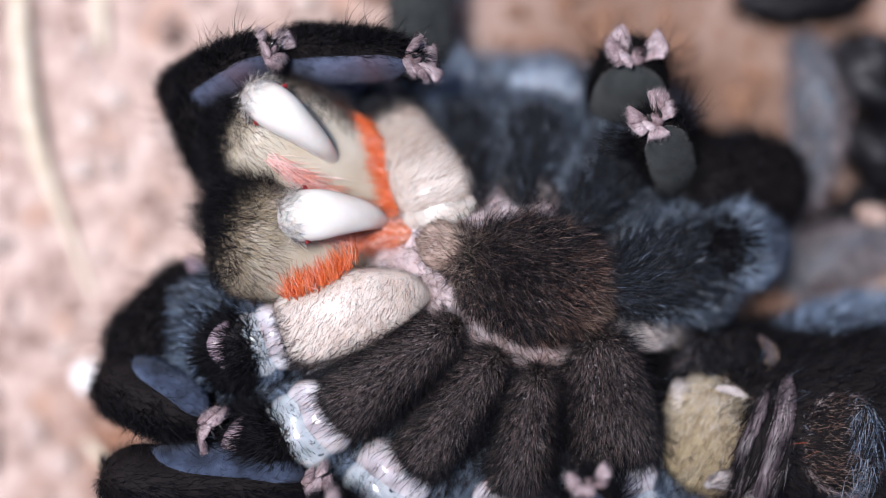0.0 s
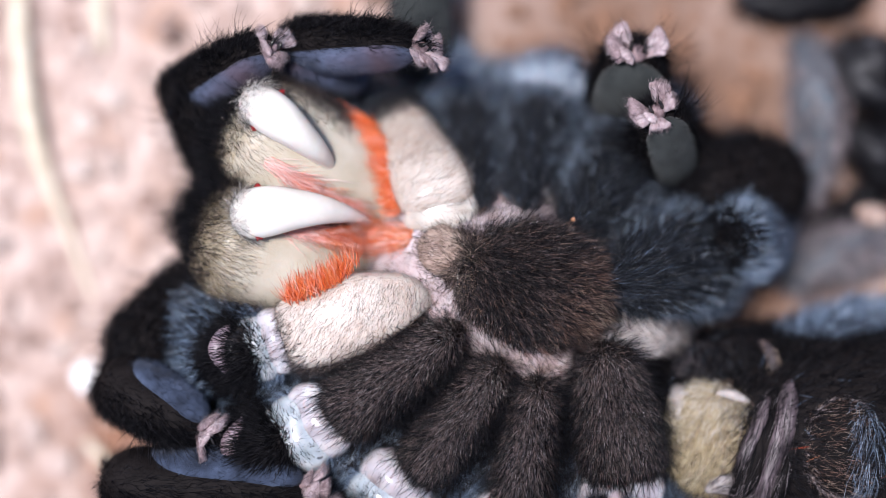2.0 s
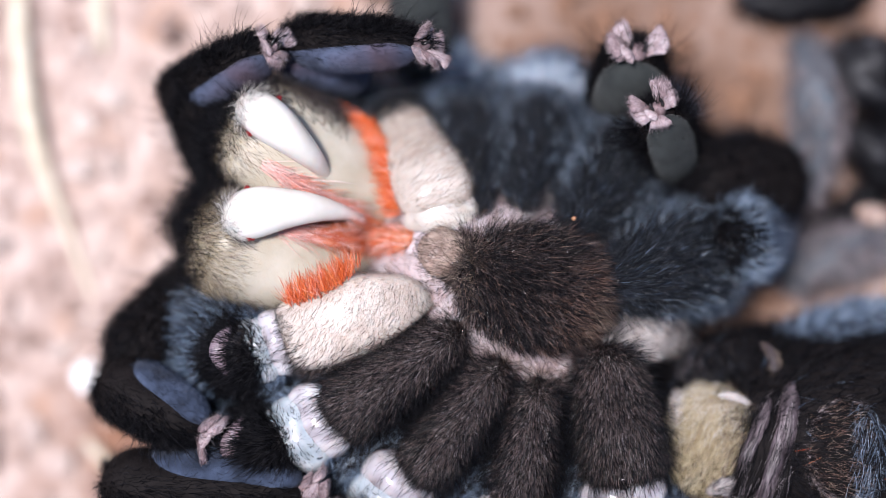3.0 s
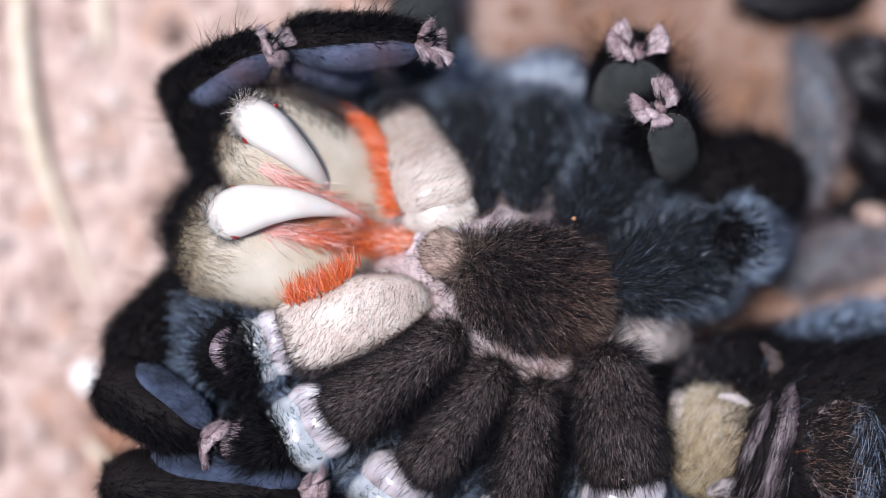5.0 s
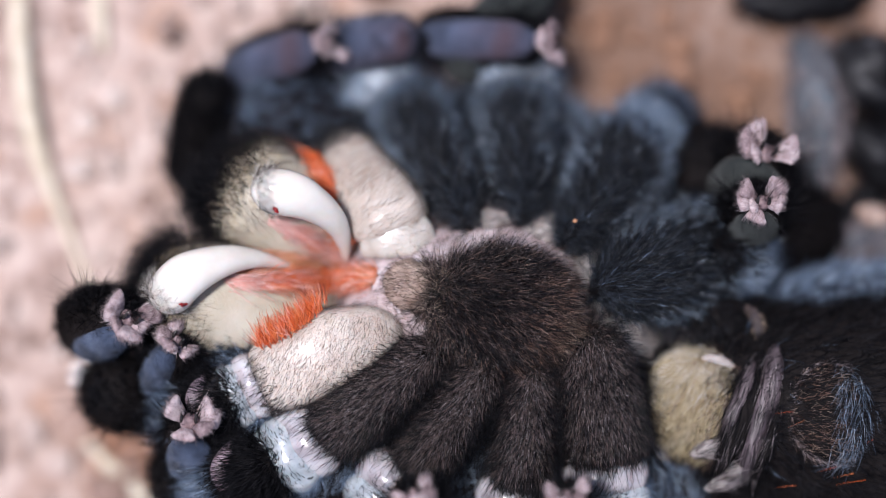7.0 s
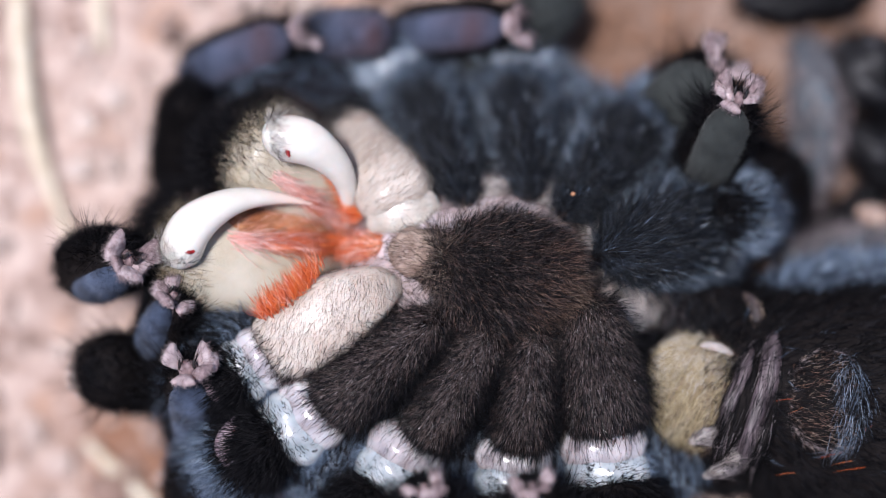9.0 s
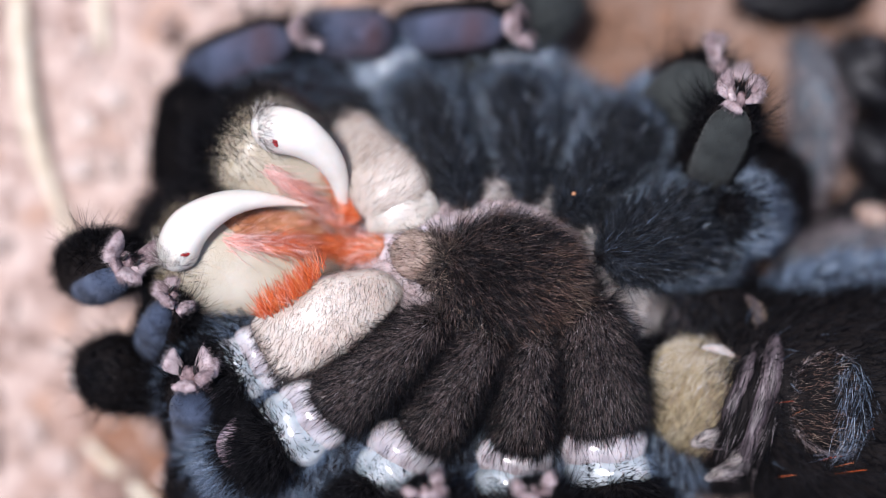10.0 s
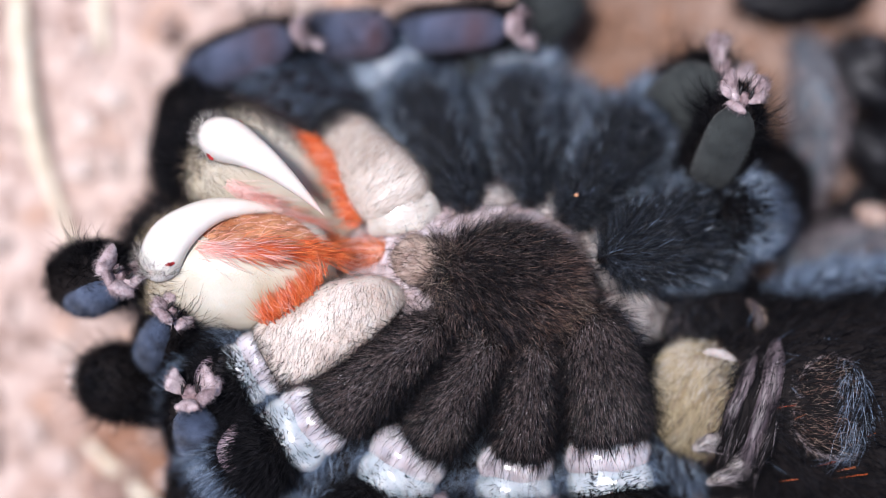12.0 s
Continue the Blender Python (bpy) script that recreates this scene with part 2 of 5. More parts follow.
class Shape:
    """Triangles gathered for one mesh, with a material for each."""

    def __init__(self):
        self.v, self.f, self.m, self.count, self.mats = [], [], [], 0, []

    def add(self, v, f, mat):
        if mat not in self.mats:
            self.mats.append(mat)
        v, f = np.asarray(v, float).reshape(-1, 3), np.asarray(f, int)
        if f.shape[1] == 4:
            f = np.vstack([f[:, [0, 1, 2]], f[:, [0, 2, 3]]])
        self.v.append(v)
        self.f.append(f + self.count)
        self.m.append(np.full(len(f), self.mats.index(mat)))
        self.count += len(v)

    def loft(self, stations, mat, n=24, rings=22, ends=(0.3, 0.3), lumps=0.0, up=(0, 0, 1), flat=0.0, folds=0.0):
        """A tube with oval sections along stations (x, y, z, half width, half height). Returns its surface for hairs."""
        p = smooth_path(stations, rings, *ends)
        c = p[:, :3]
        t = unit(np.gradient(c, axis=0))
        side = np.cross(t, np.array(up, float))
        bad = np.linalg.norm(side, axis=1) < 0.15
        side[bad] = np.cross(t[bad], np.array([0, 1, 0.0]))
        side = unit(side)
        top = np.cross(side, t)
        a = np.linspace(0, 2 * np.pi, n, endpoint=False)
        ca, sa = np.cos(a), np.sin(a)
        if flat:
            ca, sa = np.sign(ca) * np.abs(ca) ** (1 - flat), np.sign(sa) * np.abs(sa) ** (1 - flat)
        ring = side[:, None] * ca[None, :, None] * p[:, 3][:, None, None] + top[:, None] * sa[None, :, None] * p[:, 4][:, None, None]
        if lumps:
            ph = rng.uniform(0, 6.28, 6)
            x = np.linspace(0, 1, rings)[:, None]
            w = np.sin(2 * a[None] + 5 * x + ph[0]) + np.sin(3 * a[None] - 9 * x + ph[1]) + 0.7 * np.sin(5 * a[None] + 14 * x + ph[2]) + 0.6 * np.sin(17 * x + ph[3])
            if folds:
                w = w + folds * (np.sin(7 * a[None] + 21 * x + ph[4]) + np.sin(4 * a[None] - 30 * x + ph[5]) + 0.6 * np.sin(11 * a[None] + 38 * x))
            ring = ring * (1 + lumps * w / 2)[:, :, None]
        v = c[:, None] + ring
        i, j = np.meshgrid(np.arange(rings - 1), np.arange(n), indexing="ij")
        k = (j + 1) % n
        q = np.stack([i * n + j, i * n + k, (i + 1) * n + k, (i + 1) * n + j], -1).reshape(-1, 4)
        self.add(v, q, mat)
        tri = np.vstack([q[:, [0, 1, 2]], q[:, [0, 2, 3]]])
        return {"v": v.reshape(-1, 3), "f": tri, "t": np.repeat(t, n, 0), "c": np.repeat(c, n, 0), "s": np.repeat(np.linspace(0, 1, rings), n)}

    def hairs(self, surf, mat, count, length, lean=0.6, radius=0.8, spread=0.25, comb=None, reverse=False, where=None, curl=0.3, bend=True):
        """Tapered bristles on a surface. lean: 0 stands up, 1 lies along the comb. Lengths in metres are length * UNIT."""
        v, f = surf["v"], surf["f"]
        e1, e2 = v[f[:, 1]] - v[f[:, 0]], v[f[:, 2]] - v[f[:, 0]]
        nor = np.cross(e1, e2)
        area = np.linalg.norm(nor, axis=1) + 1e-15
        nor = nor / area[:, None]
        mid = v[f].mean(1)
        nor *= np.sign(np.sum(nor * (mid - surf["c"][f[:, 0]]), 1) + 1e-12)[:, None]
        w = area.copy()
        if where is not None:
            w = w * where(mid, nor, surf["s"][f[:, 0]])
        pick = rng.choice(len(f), count, p=w / w.sum())
        r1, r2 = np.sqrt(rng.random(count)), rng.random(count)
        p = v[f[pick, 0]] * (1 - r1)[:, None] + v[f[pick, 1]] * (r1 * (1 - r2))[:, None] + v[f[pick, 2]] * (r1 * r2)[:, None]
        n = nor[pick]
        if callable(comb):
            t = unit(comb(p))
        elif comb is not None:
            t = np.broadcast_to(unit(np.array(comb, float)), n.shape)
        else:
            t = surf["t"][f[pick, 0]] * (-1 if reverse else 1)
        self.bristles(p, n, t, mat, length, lean, radius, spread, curl, bend)

    def bristles(self, p, n, t, mat, length, lean=0.6, radius=0.8, spread=0.25, curl=0.3, bend=True):
        count = len(p)
        t = unit(t - n * np.sum(n * t, 1)[:, None] + 1e-9)
        d = unit(n * (1 - lean) + t * lean + rng.normal(0, spread, (count, 3)))
        ln = (length * UNIT * rng.uniform(0.55, 1.2, count))[:, None]
        r = (radius * UNIT * rng.uniform(0.7, 1.25, count))[:, None]
        a = unit(np.cross(d, rng.normal(0, 1, (count, 3))))
        b = np.cross(d, a)
        base = p - d * r
        corners = [a, -0.5 * a + 0.87 * b, -0.5 * a - 0.87 * b]
        if bend:
            m = p + d * ln * 0.5
            tip = m + unit(d + t * curl - n * curl * 0.4) * ln * 0.5
            vs = np.stack([base + c * r for c in corners] + [m + c * r * 0.75 for c in corners] + [tip], 1)
            f = np.array([[0, 1, 4], [0, 4, 3], [1, 2, 5], [1, 5, 4], [2, 0, 3], [2, 3, 5], [3, 4, 6], [4, 5, 6], [5, 3, 6]])
        else:
            vs = np.stack([base + c * r for c in corners] + [p + d * ln], 1)
            f = np.array([[0, 1, 3], [1, 2, 3], [2, 0, 3]])
        k = vs.shape[1]
        self.add(vs, (f[None] + (np.arange(count) * k)[:, None, None]).reshape(-1, 3), mat)


PLACE = {}  # world origin of each object while its thing is put together


def part(name, shape, parent=None, label="", origin=None):
    """Links a Shape as one mesh object, its origin in its middle or where given, under a thing or part."""
    v, f, m = np.vstack(shape.v), np.vstack(shape.f), np.concatenate(shape.m)
    o = (v.min(0) + v.max(0)) / 2 if origin is None else np.array(origin, float)
    mesh = bpy.data.meshes.new(name)
    mesh.from_pydata(v - o, [], f)
    mesh.polygons.foreach_set("material_index", m.astype(np.int32))
    mesh.polygons.foreach_set("use_smooth", np.ones(len(f), bool))
    for x in shape.mats:
        mesh.materials.append(x)
    mesh.update()
    ob = new(name, mesh)
    PLACE[ob] = o
    if parent:
        ob.parent = parent
        ob.location = o - PLACE[parent]
    else:
        ob.location = o
    return tagged(ob, label)


def thing(name, place, label, category, group="", kind=""):
    ob = new(name)
    ob.location = place
    PLACE[ob] = np.array(place, float)
    return tagged(ob, label, category, group, kind)


def st(u, v, h, w, t):
    """A station for loft() given on the plan."""
    return [*at(u, v, h), w * UNIT, t * UNIT]


def lu(*rows):
    """Stations in a piece's own space, given in units."""
    return [[c * UNIT for c in r] for r in rows]


def reach(tip, base, length, roll=0.0):
    """The pose of a segment whose own x runs from base to tip: the tip's place on the plan with its height, the base's
    place on the plan; the base hangs as low as the length demands. roll turns it about its length, in degrees."""
    b0, p = at(base[0], base[1], tip[2]), at(*tip)
    for _ in range(4):
        d = np.linalg.norm((b0 - p)[:2])
        drop = math.sqrt(max((length * UNIT) ** 2 - d * d, 0)) / UNIT
        b0 = at(base[0], base[1], tip[2] - drop)
    x = unit(p - b0)
    y = np.cross([0, 0, 1.0], x)
    y = unit(y) if np.linalg.norm(y) > 1e-6 else np.array([0, 1.0, 0])
    z = np.cross(x, y)
    c, s = math.cos(radians(roll)), math.sin(radians(roll))
    y, z = y * c + z * s, z * c - y * s
    o = p - x * length * UNIT
    m = Matrix(((x[0], y[0], z[0], o[0]), (x[1], y[1], z[1], o[1]), (x[2], y[2], z[2], o[2]), (0, 0, 0, 1)))
    return m


def hang(base, tip, length, roll=0.0):
    """The pose of a fang whose own x runs from base to tip: the base with its height, the tip's place on the plan, as low as the length demands."""
    p, low = at(*base), base[2]
    for _ in range(4):
        d = np.linalg.norm((at(tip[0], tip[1], low) - p)[:2])
        low = base[2] - math.sqrt(max((length * UNIT) ** 2 - d * d, 0)) / UNIT
    x = unit(at(tip[0], tip[1], low) - p)
    y = unit(np.cross([0, 0, 1.0], x))
    z = np.cross(x, y)
    c, s = math.cos(radians(roll)), math.sin(radians(roll))
    y, z = y * c + z * s, z * c - y * s
    return Matrix(((x[0], y[0], z[0], p[0]), (x[1], y[1], z[1], p[1]), (x[2], y[2], z[2], p[2]), (0, 0, 0, 1)))


# ---- ground ----
FLOOR = -470.0  # height of the soil, in units


def soil_height(x, y):
    """Gentle lumps of the soil, in units, for places in metres."""
    a = np.sin(x * 190 + 1.3) * np.cos(y * 230 + 0.4) * 10 + np.sin(x * 520 + y * 330) * 7 + np.sin(y * 700 - x * 260 + 2) * 5
    b = np.sin(x * 1500 + y * 900) * 2.5 + np.sin(y * 1900 - x * 1200) * 2
    return FLOOR + (a + b) * np.exp(-(x * x + y * y) / 0.3)


def build_ground():
    s = np.linspace(-1, 1, 241)
    r = np.sinh(s * 9.0) / np.sinh(9.0) * 60 + s * 0.05
    x, y = np.meshgrid(r, r, indexing="ij")
    z = soil_height(x, y) * UNIT
    i, j = np.meshgrid(np.arange(240), np.arange(240), indexing="ij")
    k = i * 241 + j
    g = Shape()
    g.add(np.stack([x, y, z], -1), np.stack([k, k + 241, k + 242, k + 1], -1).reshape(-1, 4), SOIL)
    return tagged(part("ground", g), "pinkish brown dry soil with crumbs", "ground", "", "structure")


def build_crumbs():
    g = Shape()
    ico = bmesh.new()
    bmesh.ops.create_icosphere(ico, subdivisions=2, radius=1)
    iv = np.array([v.co[:] for v in ico.verts])
    fc = np.array([[v.index for v in f.verts] for f in ico.faces])
    ico.free()
    for k in range(2800):
        x, y = rng.uniform(-0.05, 0.05), rng.uniform(-0.034, 0.034)
        size = rng.choice([6, 9, 14, 24, 38], p=[0.34, 0.34, 0.22, 0.08, 0.02]) * rng.uniform(0.8, 1.3) * UNIT
        v = iv * (1 + 0.18 * np.sin(iv[:, [1]] * 5 + k) + 0.12 * np.sin(iv[:, [0]] * 9 + 2 * k)) * rng.uniform(0.6, 1.25, 3) * size
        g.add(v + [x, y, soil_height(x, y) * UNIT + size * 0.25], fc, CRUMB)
    return tagged(part("soil_crumbs", g), "loose pinkish and brown crumbs lying on soil", "soil crumbs", "", "stuff")


def build_straw(points, width, label):
    g = Shape()
    g.loft([st(u, v, h, width * k, width * 0.6 * k) for u, v, h, k in points], STRAW, 10, 30, (0.04, 0.04), 0.08)
    stalk = tagged(part("dry_grass_stalk", g), label, "grass stalk", "dry stalks on the soil")
    for (u, v, h, k), (u2, v2, h2, k2) in zip(points[1:-1], points[2:]):
        g = Shape()
        n = math.hypot(u2 - u, v2 - v)
        x, y = (u2 - u) / n * 7, (v2 - v) / n * 7
        g.loft([st(u - x, v - y, h, width * k * 0.9, width * k * 0.55), st(u, v, h + 1, width * k * 1.18, width * k * 0.75), st(u + x, v + y, h, width * k * 0.9, width * k * 0.55)], STRAW, 12, 9, (0.1, 0.1), 0.04)
        part("stalk_node", g, stalk)
    return stalk


def build_perlite():
    g = Shape()
    g.loft([st(128, 672, FLOOR + 22, 20, 22), st(150, 668, FLOOR + 24, 34, 30), st(176, 676, FLOOR + 20, 22, 20)], PERLITE, 16, 14, (0.4, 0.4), 0.15)
    return tagged(part("perlite_grain", g), "small white perlite grain on the soil", "perlite")


def build_shed_skin():
    """The old skin lies crumpled beside the animal, far below the plane of focus."""
    root = thing("shed_skin", at(1480, 330, FLOOR), "crumpled grey and black shed tarantula skin on soil", "shed skin")
    legs = [
        (OLD_GREY, [(1420, 60, -400, 26, 26), (1445, 160, -330, 42, 36), (1440, 280, -350, 40, 34), (1400, 380, -400, 30, 28)]),
        (OLD_SKIN, [(1480, 90, -400, 40, 36), (1540, 130, -330, 60, 48), (1620, 170, -390, 50, 40)]),
        (OLD_SKIN, [(1300, -10, -405, 30, 24), (1410, -6, -390, 38, 30), (1520, -16, -400, 34, 28)]),
        (OLD_SKIN, [(1400, 420, -430, 22, 20), (1470, 410, -400, 32, 28), (1560, 350, -400, 34, 30)]),
        (OLD_GREY, [(1380, 500, -400, 34, 30), (1460, 460, -350, 46, 40), (1590, 430, -390, 40, 34)]),
        (OLD_SKIN, [(1500, 230, -400, 34, 30), (1560, 270, -350, 46, 40), (1640, 300, -400, 36, 30)]),
        (OLD_SKIN, [(1290, 230, -445, 34, 24), (1330, 300, -420, 46, 34), (1390, 420, -440, 36, 30)]),
    ]
    for mat, rows in legs:
        g = Shape()
        s = g.loft([st(*r) for r in rows], mat, 24, 26, (0.15, 0.15), 0.2, folds=0.5)
        g.hairs(s, HAIR_GREY if mat is OLD_GREY else HAIR_BLACK, 1400, 44, 0.5, 1.1)
        part("leg_skin", g, root)
    g = Shape()
    g.loft([st(1515, 372, -332, 16, 10), st(1545, 380, -326, 22, 12), st(1580, 386, -332, 16, 10)], SKIN_TAN, 12, 12, (0.4, 0.4), 0.15)
    part("inner_membrane", g, root, "torn tan inner membrane")
    return root


# ---- the tarantula, lying on its back ----
ROOT = at(930, 520, FLOOR)


def level(u, v):
    """Height of the underside of the front body: the far flank sinks away."""
    return 15 - 0.8 * max(0, 480 - v) - 0.05 * max(0, v - 700)


def upward(m, n, s):
    return np.clip(n[:, 2] + 0.45, 0.05, 1)


def middle(a, b, drop=66):
    u, v = (a[0] + b[0]) / 2, (a[1] + b[1]) / 2
    return at(u, v, level(u, v) - drop)


def build_coxa(root, a, b, w, label, hair, skin=None, count=9600, length=25, deep=72, sink=0, flare=0.0):
    """The first joint of a leg: a broad furry lobe from the sternum outwards."""
    (u0, v0), (u1, v1) = a, b
    g = Shape()
    rows = []
    for f, k, d in ((-0.07, 0.5, 0.7), (0.06, 0.74, 0.86), (0.25, 0.9, 1.0), (0.55, 1.06, 1.05), (0.8, 1.12, 1.0), (1, 1.04, 0.85)):
        u, v = u0 + (u1 - u0) * f, v0 + (v1 - v0) * f
        rows.append(st(u, v, level(u, v) - deep + 8 * math.sin(f * 3.1) - sink * max(f, 0), w * k * (1 + flare * (f - 0.55)), deep * d))
    s = g.loft(rows, skin or SKIN_DARK, 30, 28, (0.22, 0.1), 0.03)
    g.hairs(s, hair, count, length, 0.6, 0.62, 0.19, where=lambda m, n, q: np.clip(n[:, 2] - 0.12, 0.01, 1) ** 0.8)
    g.hairs(s, HAIR_BLACK if hair is HAIR_BROWN else hair, 1500, length * 2.2, 0.36, 0.5, 0.24, where=lambda m, n, q: np.clip(1.15 - np.abs(n[:, 2]), 0.02, 1) * np.clip(n[:, 2] + 0.3, 0, 1))
    if hair is HAIR_BROWN:
        g.hairs(s, HAIR_BLACK, 420, 66, 0.8, 0.42, 0.22, where=lambda m, n, q: (q > 0.78) * (n[:, 2] > 0.1), curl=0.35)
        # Pale grey hairs on the upward faces stand in for glints.
        g.hairs(s, HAIR_GREY, 950, 22, 0.68, 0.42, 0.2, where=lambda m, n, q: np.clip(n[:, 2] - 0.55, 0, 1))
    if hair is HAIR_SLATE:
        g.hairs(s, HAIR_ICE, 520 if w < 80 else 2200, 50, 0.5, 0.7, 0.3, where=lambda m, n, q: np.clip((q - 0.88) * 8, 0, 1) * upward(m, n, q))
        g.hairs(s, HAIR_BLUE, 900, 46, 0.5, 0.7, 0.3, where=lambda m, n, q: np.clip((q - 0.74) * 4, 0, 1) * upward(m, n, q))
        g.hairs(s, HAIR_ICE, 1700, 42, 0.6, 0.7, 0.25, where=lambda m, n, q: np.exp(-((n[:, 2] - 0.3) / 0.25) ** 2) * np.clip(q - 0.25, 0, 1))
        g.hairs(s, HAIR_BLUE, 240, 40, 0.7, 0.5, 0.2, where=lambda m, n, q: np.clip(np.sin(m[:, 0] * 5200 + m[:, 1] * 3100), 0, 1) ** 2 * upward(m, n, q))
    return part("coxa", g, root, label, middle(a, b))


def saddle(g, u, v, h, direction, span, along, tall, bow, mat):
    """A soft fold lying across a leg, bowed towards the leg's end."""
    du, dv = direction
    rows = []
    for q in (-1, -0.55, 0, 0.55, 1):
        b = bow * (1 - q * q)
        rows.append(st(u - dv * span * q + du * b, v + du * span * q + dv * b, h - 0.4 * tall * q * q, along * (1 - 0.3 * q * q), tall * (1 - 0.35 * q * q)))
    return g.loft(rows, mat, 34, 40, (0.22, 0.22), 0.05, folds=0.45)


def build_trochanter(body, u, v, r, direction, label="", drop=69, skin=None):
    """The swollen joint between coxa and femur: a blue-white collar, and in front of it a wet lilac membrane."""
    du, dv = direction
    g = Shape()
    h = level(u, v) - drop
    mat = skin or COLLAR
    g.loft([st(u - du * r * 0.9, v - dv * r * 0.9, h - 12, r * 0.7, r * 0.7), st(u, v, h - 10, r * 0.85, r * 0.8), st(u + du * r * 1.1, v + dv * r * 1.1, h - 16, r * 0.7, r * 0.62)], mat, 30, 24, (0.25, 0.25), 0.05)
    s = saddle(g, u + du * r * 0.42, v + dv * r * 0.42, h - 2, direction, r * 1.1, r * 0.72, r * 0.76, r * 0.24, mat)
    if skin is None:
        g.hairs(s, HAIR_BLACK, 90, 11, 0.95, 0.7, 0.25, where=lambda m, n, q: (n[:, 2] > 0.45) * np.clip(np.sin(q * 23) + 0.2, 0, 1))
        g.hairs(s, HAIR_BLUE, 140, 34, 0.7, 0.6, 0.3, where=lambda m, n, q: (np.abs(q - 0.5) > 0.34) * upward(m, n, q), comb=(du, -dv, 0))
    else:
        g.hairs(s, HAIR_ICE, 300 if skin is FAR_MEMBRANE else 650, 46, 0.6, 0.8, 0.3, where=upward, comb=(du, -dv, 0))
        g.hairs(s, HAIR_BLUE, 150 if skin is FAR_MEMBRANE else 900, 44, 0.6, 0.8, 0.3, where=upward, comb=(du, -dv, 0))
    ob = part("trochanter", g, body, label)
    if skin is None:
        g = Shape()
        s = saddle(g, u - du * r * 0.24, v - dv * r * 0.24, h - 1, direction, r * 1.1, r * 0.72, r * 0.78, r * 0.18, MEMBRANE)
        g.hairs(s, HAIR_BLACK, 110, 34, 0.9, 0.35, 0.25, where=upward, comb=(du, -dv, 0))
        part("joint_membrane", g, body, "wet translucent lilac membrane")
    return ob


def build_femur(body, u, v, r, direction, label, hair, count=2600, length=48, drop=90, steep=1.0):
    """The stub of the thigh that folds down from the trochanter, with a pink joint ring and a brush of bristles."""
    du, dv = direction
    g = Shape()
    h = level(u, v) - drop
    s = g.loft([st(u - du * r * 0.8, v - dv * r * 0.8, h + 6, r * 0.8, r * 0.8), st(u, v, h + 8, r, r), st(u + du * r * 1.2 / steep, v + dv * r * 1.2 / steep, h - 40 * steep, r * 0.95, r * 0.95),
                st(u + du * r * 2.2 / steep, v + dv * r * 2.2 / steep, h - 120 * steep, r * 0.9, r * 0.9)], SKIN_DARK, 24, 20, (0.2, 0.2), 0.04)
    g.hairs(s, HAIR_BLACK, count, length, 0.5, 0.7, 0.2, where=lambda m, n, q: (q < 0.36) * upward(m, n, q))
    g.hairs(s, hair, count, length * 1.3, 0.4, 0.8, 0.2, where=lambda m, n, q: (q > 0.3) * (q < 0.75) * upward(m, n, q))
    g.hairs(s, HAIR_ICE, count // 2, length * 1.2, 0.45, 0.7, 0.25, where=lambda m, n, q: (q > 0.34) * (q < 0.7) * upward(m, n, q))
    return part("femur", g, body, label)


def build_joint_ring(parent, line, w):
    """The bare lilac rim of the next joint, a smooth crescent beside the bristles."""
    g = Shape()
    rows = [st(u, v, level(u, v) - 28 - 16 * (i != 1), w * (0.6 + 0.5 * (i == 1)), w * 0.5) for i, (u, v) in enumerate(line)]
    g.loft(rows, RIM, 14, 16, (0.25, 0.25), 0.04)
    part("joint_rim", g, parent, "smooth lilac joint rim")
    g = Shape()
    g.loft([st(u + w * 1.7, v, level(u, v) - 34 - 16 * (i != 1), w * (0.5 + 0.6 * (i == 1)), w * 0.8) for i, (u, v) in enumerate(line)], CLAW, 16, 16, (0.25, 0.25))
    return part("cuticle_plate", g, parent, "glossy black oval plate")


def build_sternum(body):
    g = Shape()
    rows = []
    for u, v, w, d in ((818, 486, 38, 18), (858, 493, 74, 26), (932, 506, 98, 30), (1006, 536, 84, 28), (1062, 570, 34, 18)):
        rows.append(st(u, v, level(u, v) - 36, w, d))
    s = g.loft(rows, SKIN_DARK, 36, 28, (0.16, 0.2), 0.05, flat=0.35)
    hub = at(890, 486, 0)
    out = lambda p: (p - hub) * [1, 1, 0] + np.array([0.85, -0.4, 0]) * UNIT * (110 + 50 * np.sin(p[:, [1]] * 2300 + p[:, [0]] * 1100))
    tilt = np.array([0.75, -0.45, 0.0])
    edge = lambda m, n, q: np.clip(0.8 - n[:, 2], 0, 1) * (n[:, 2] > 0)
    g.hairs(s, HAIR_BROWN, 1500, 56, 0.55, 0.5, 0.3, comb=out, where=edge)
    g.hairs(s, HAIR_RUST, 420, 58, 0.6, 0.45, 0.3, comb=out, where=edge)
    g.hairs(s, HAIR_BROWN, 6000, 38, 0.58, 0.6, 0.26, comb=out, where=upward)
    g.hairs(s, HAIR_BLACK, 4200, 44, 0.4, 0.55, 0.3, comb=tilt, where=upward)
    g.hairs(s, HAIR_RUST, 800, 46, 0.5, 0.5, 0.35, comb=out, where=lambda m, n, q: np.clip((q - 0.55) * 4, 0, 1) * upward(m, n, q))
    g.hairs(s, HAIR_RUST, 460, 42, 0.5, 0.45, 0.3, comb=out, where=upward)
    g.hairs(s, HAIR_TAN, 260, 46, 0.5, 0.45, 0.3, comb=out, where=lambda m, n, q: (q > 0.8) * upward(m, n, q))
    g.hairs(s, HAIR_TAN, 110, 34, 0.5, 0.45, 0.3, comb=(-1, 0.1, 0), where=lambda m, n, q: (q < 0.2) * upward(m, n, q))
    return part("sternum", g, body, "dark brown densely bristled breast plate")


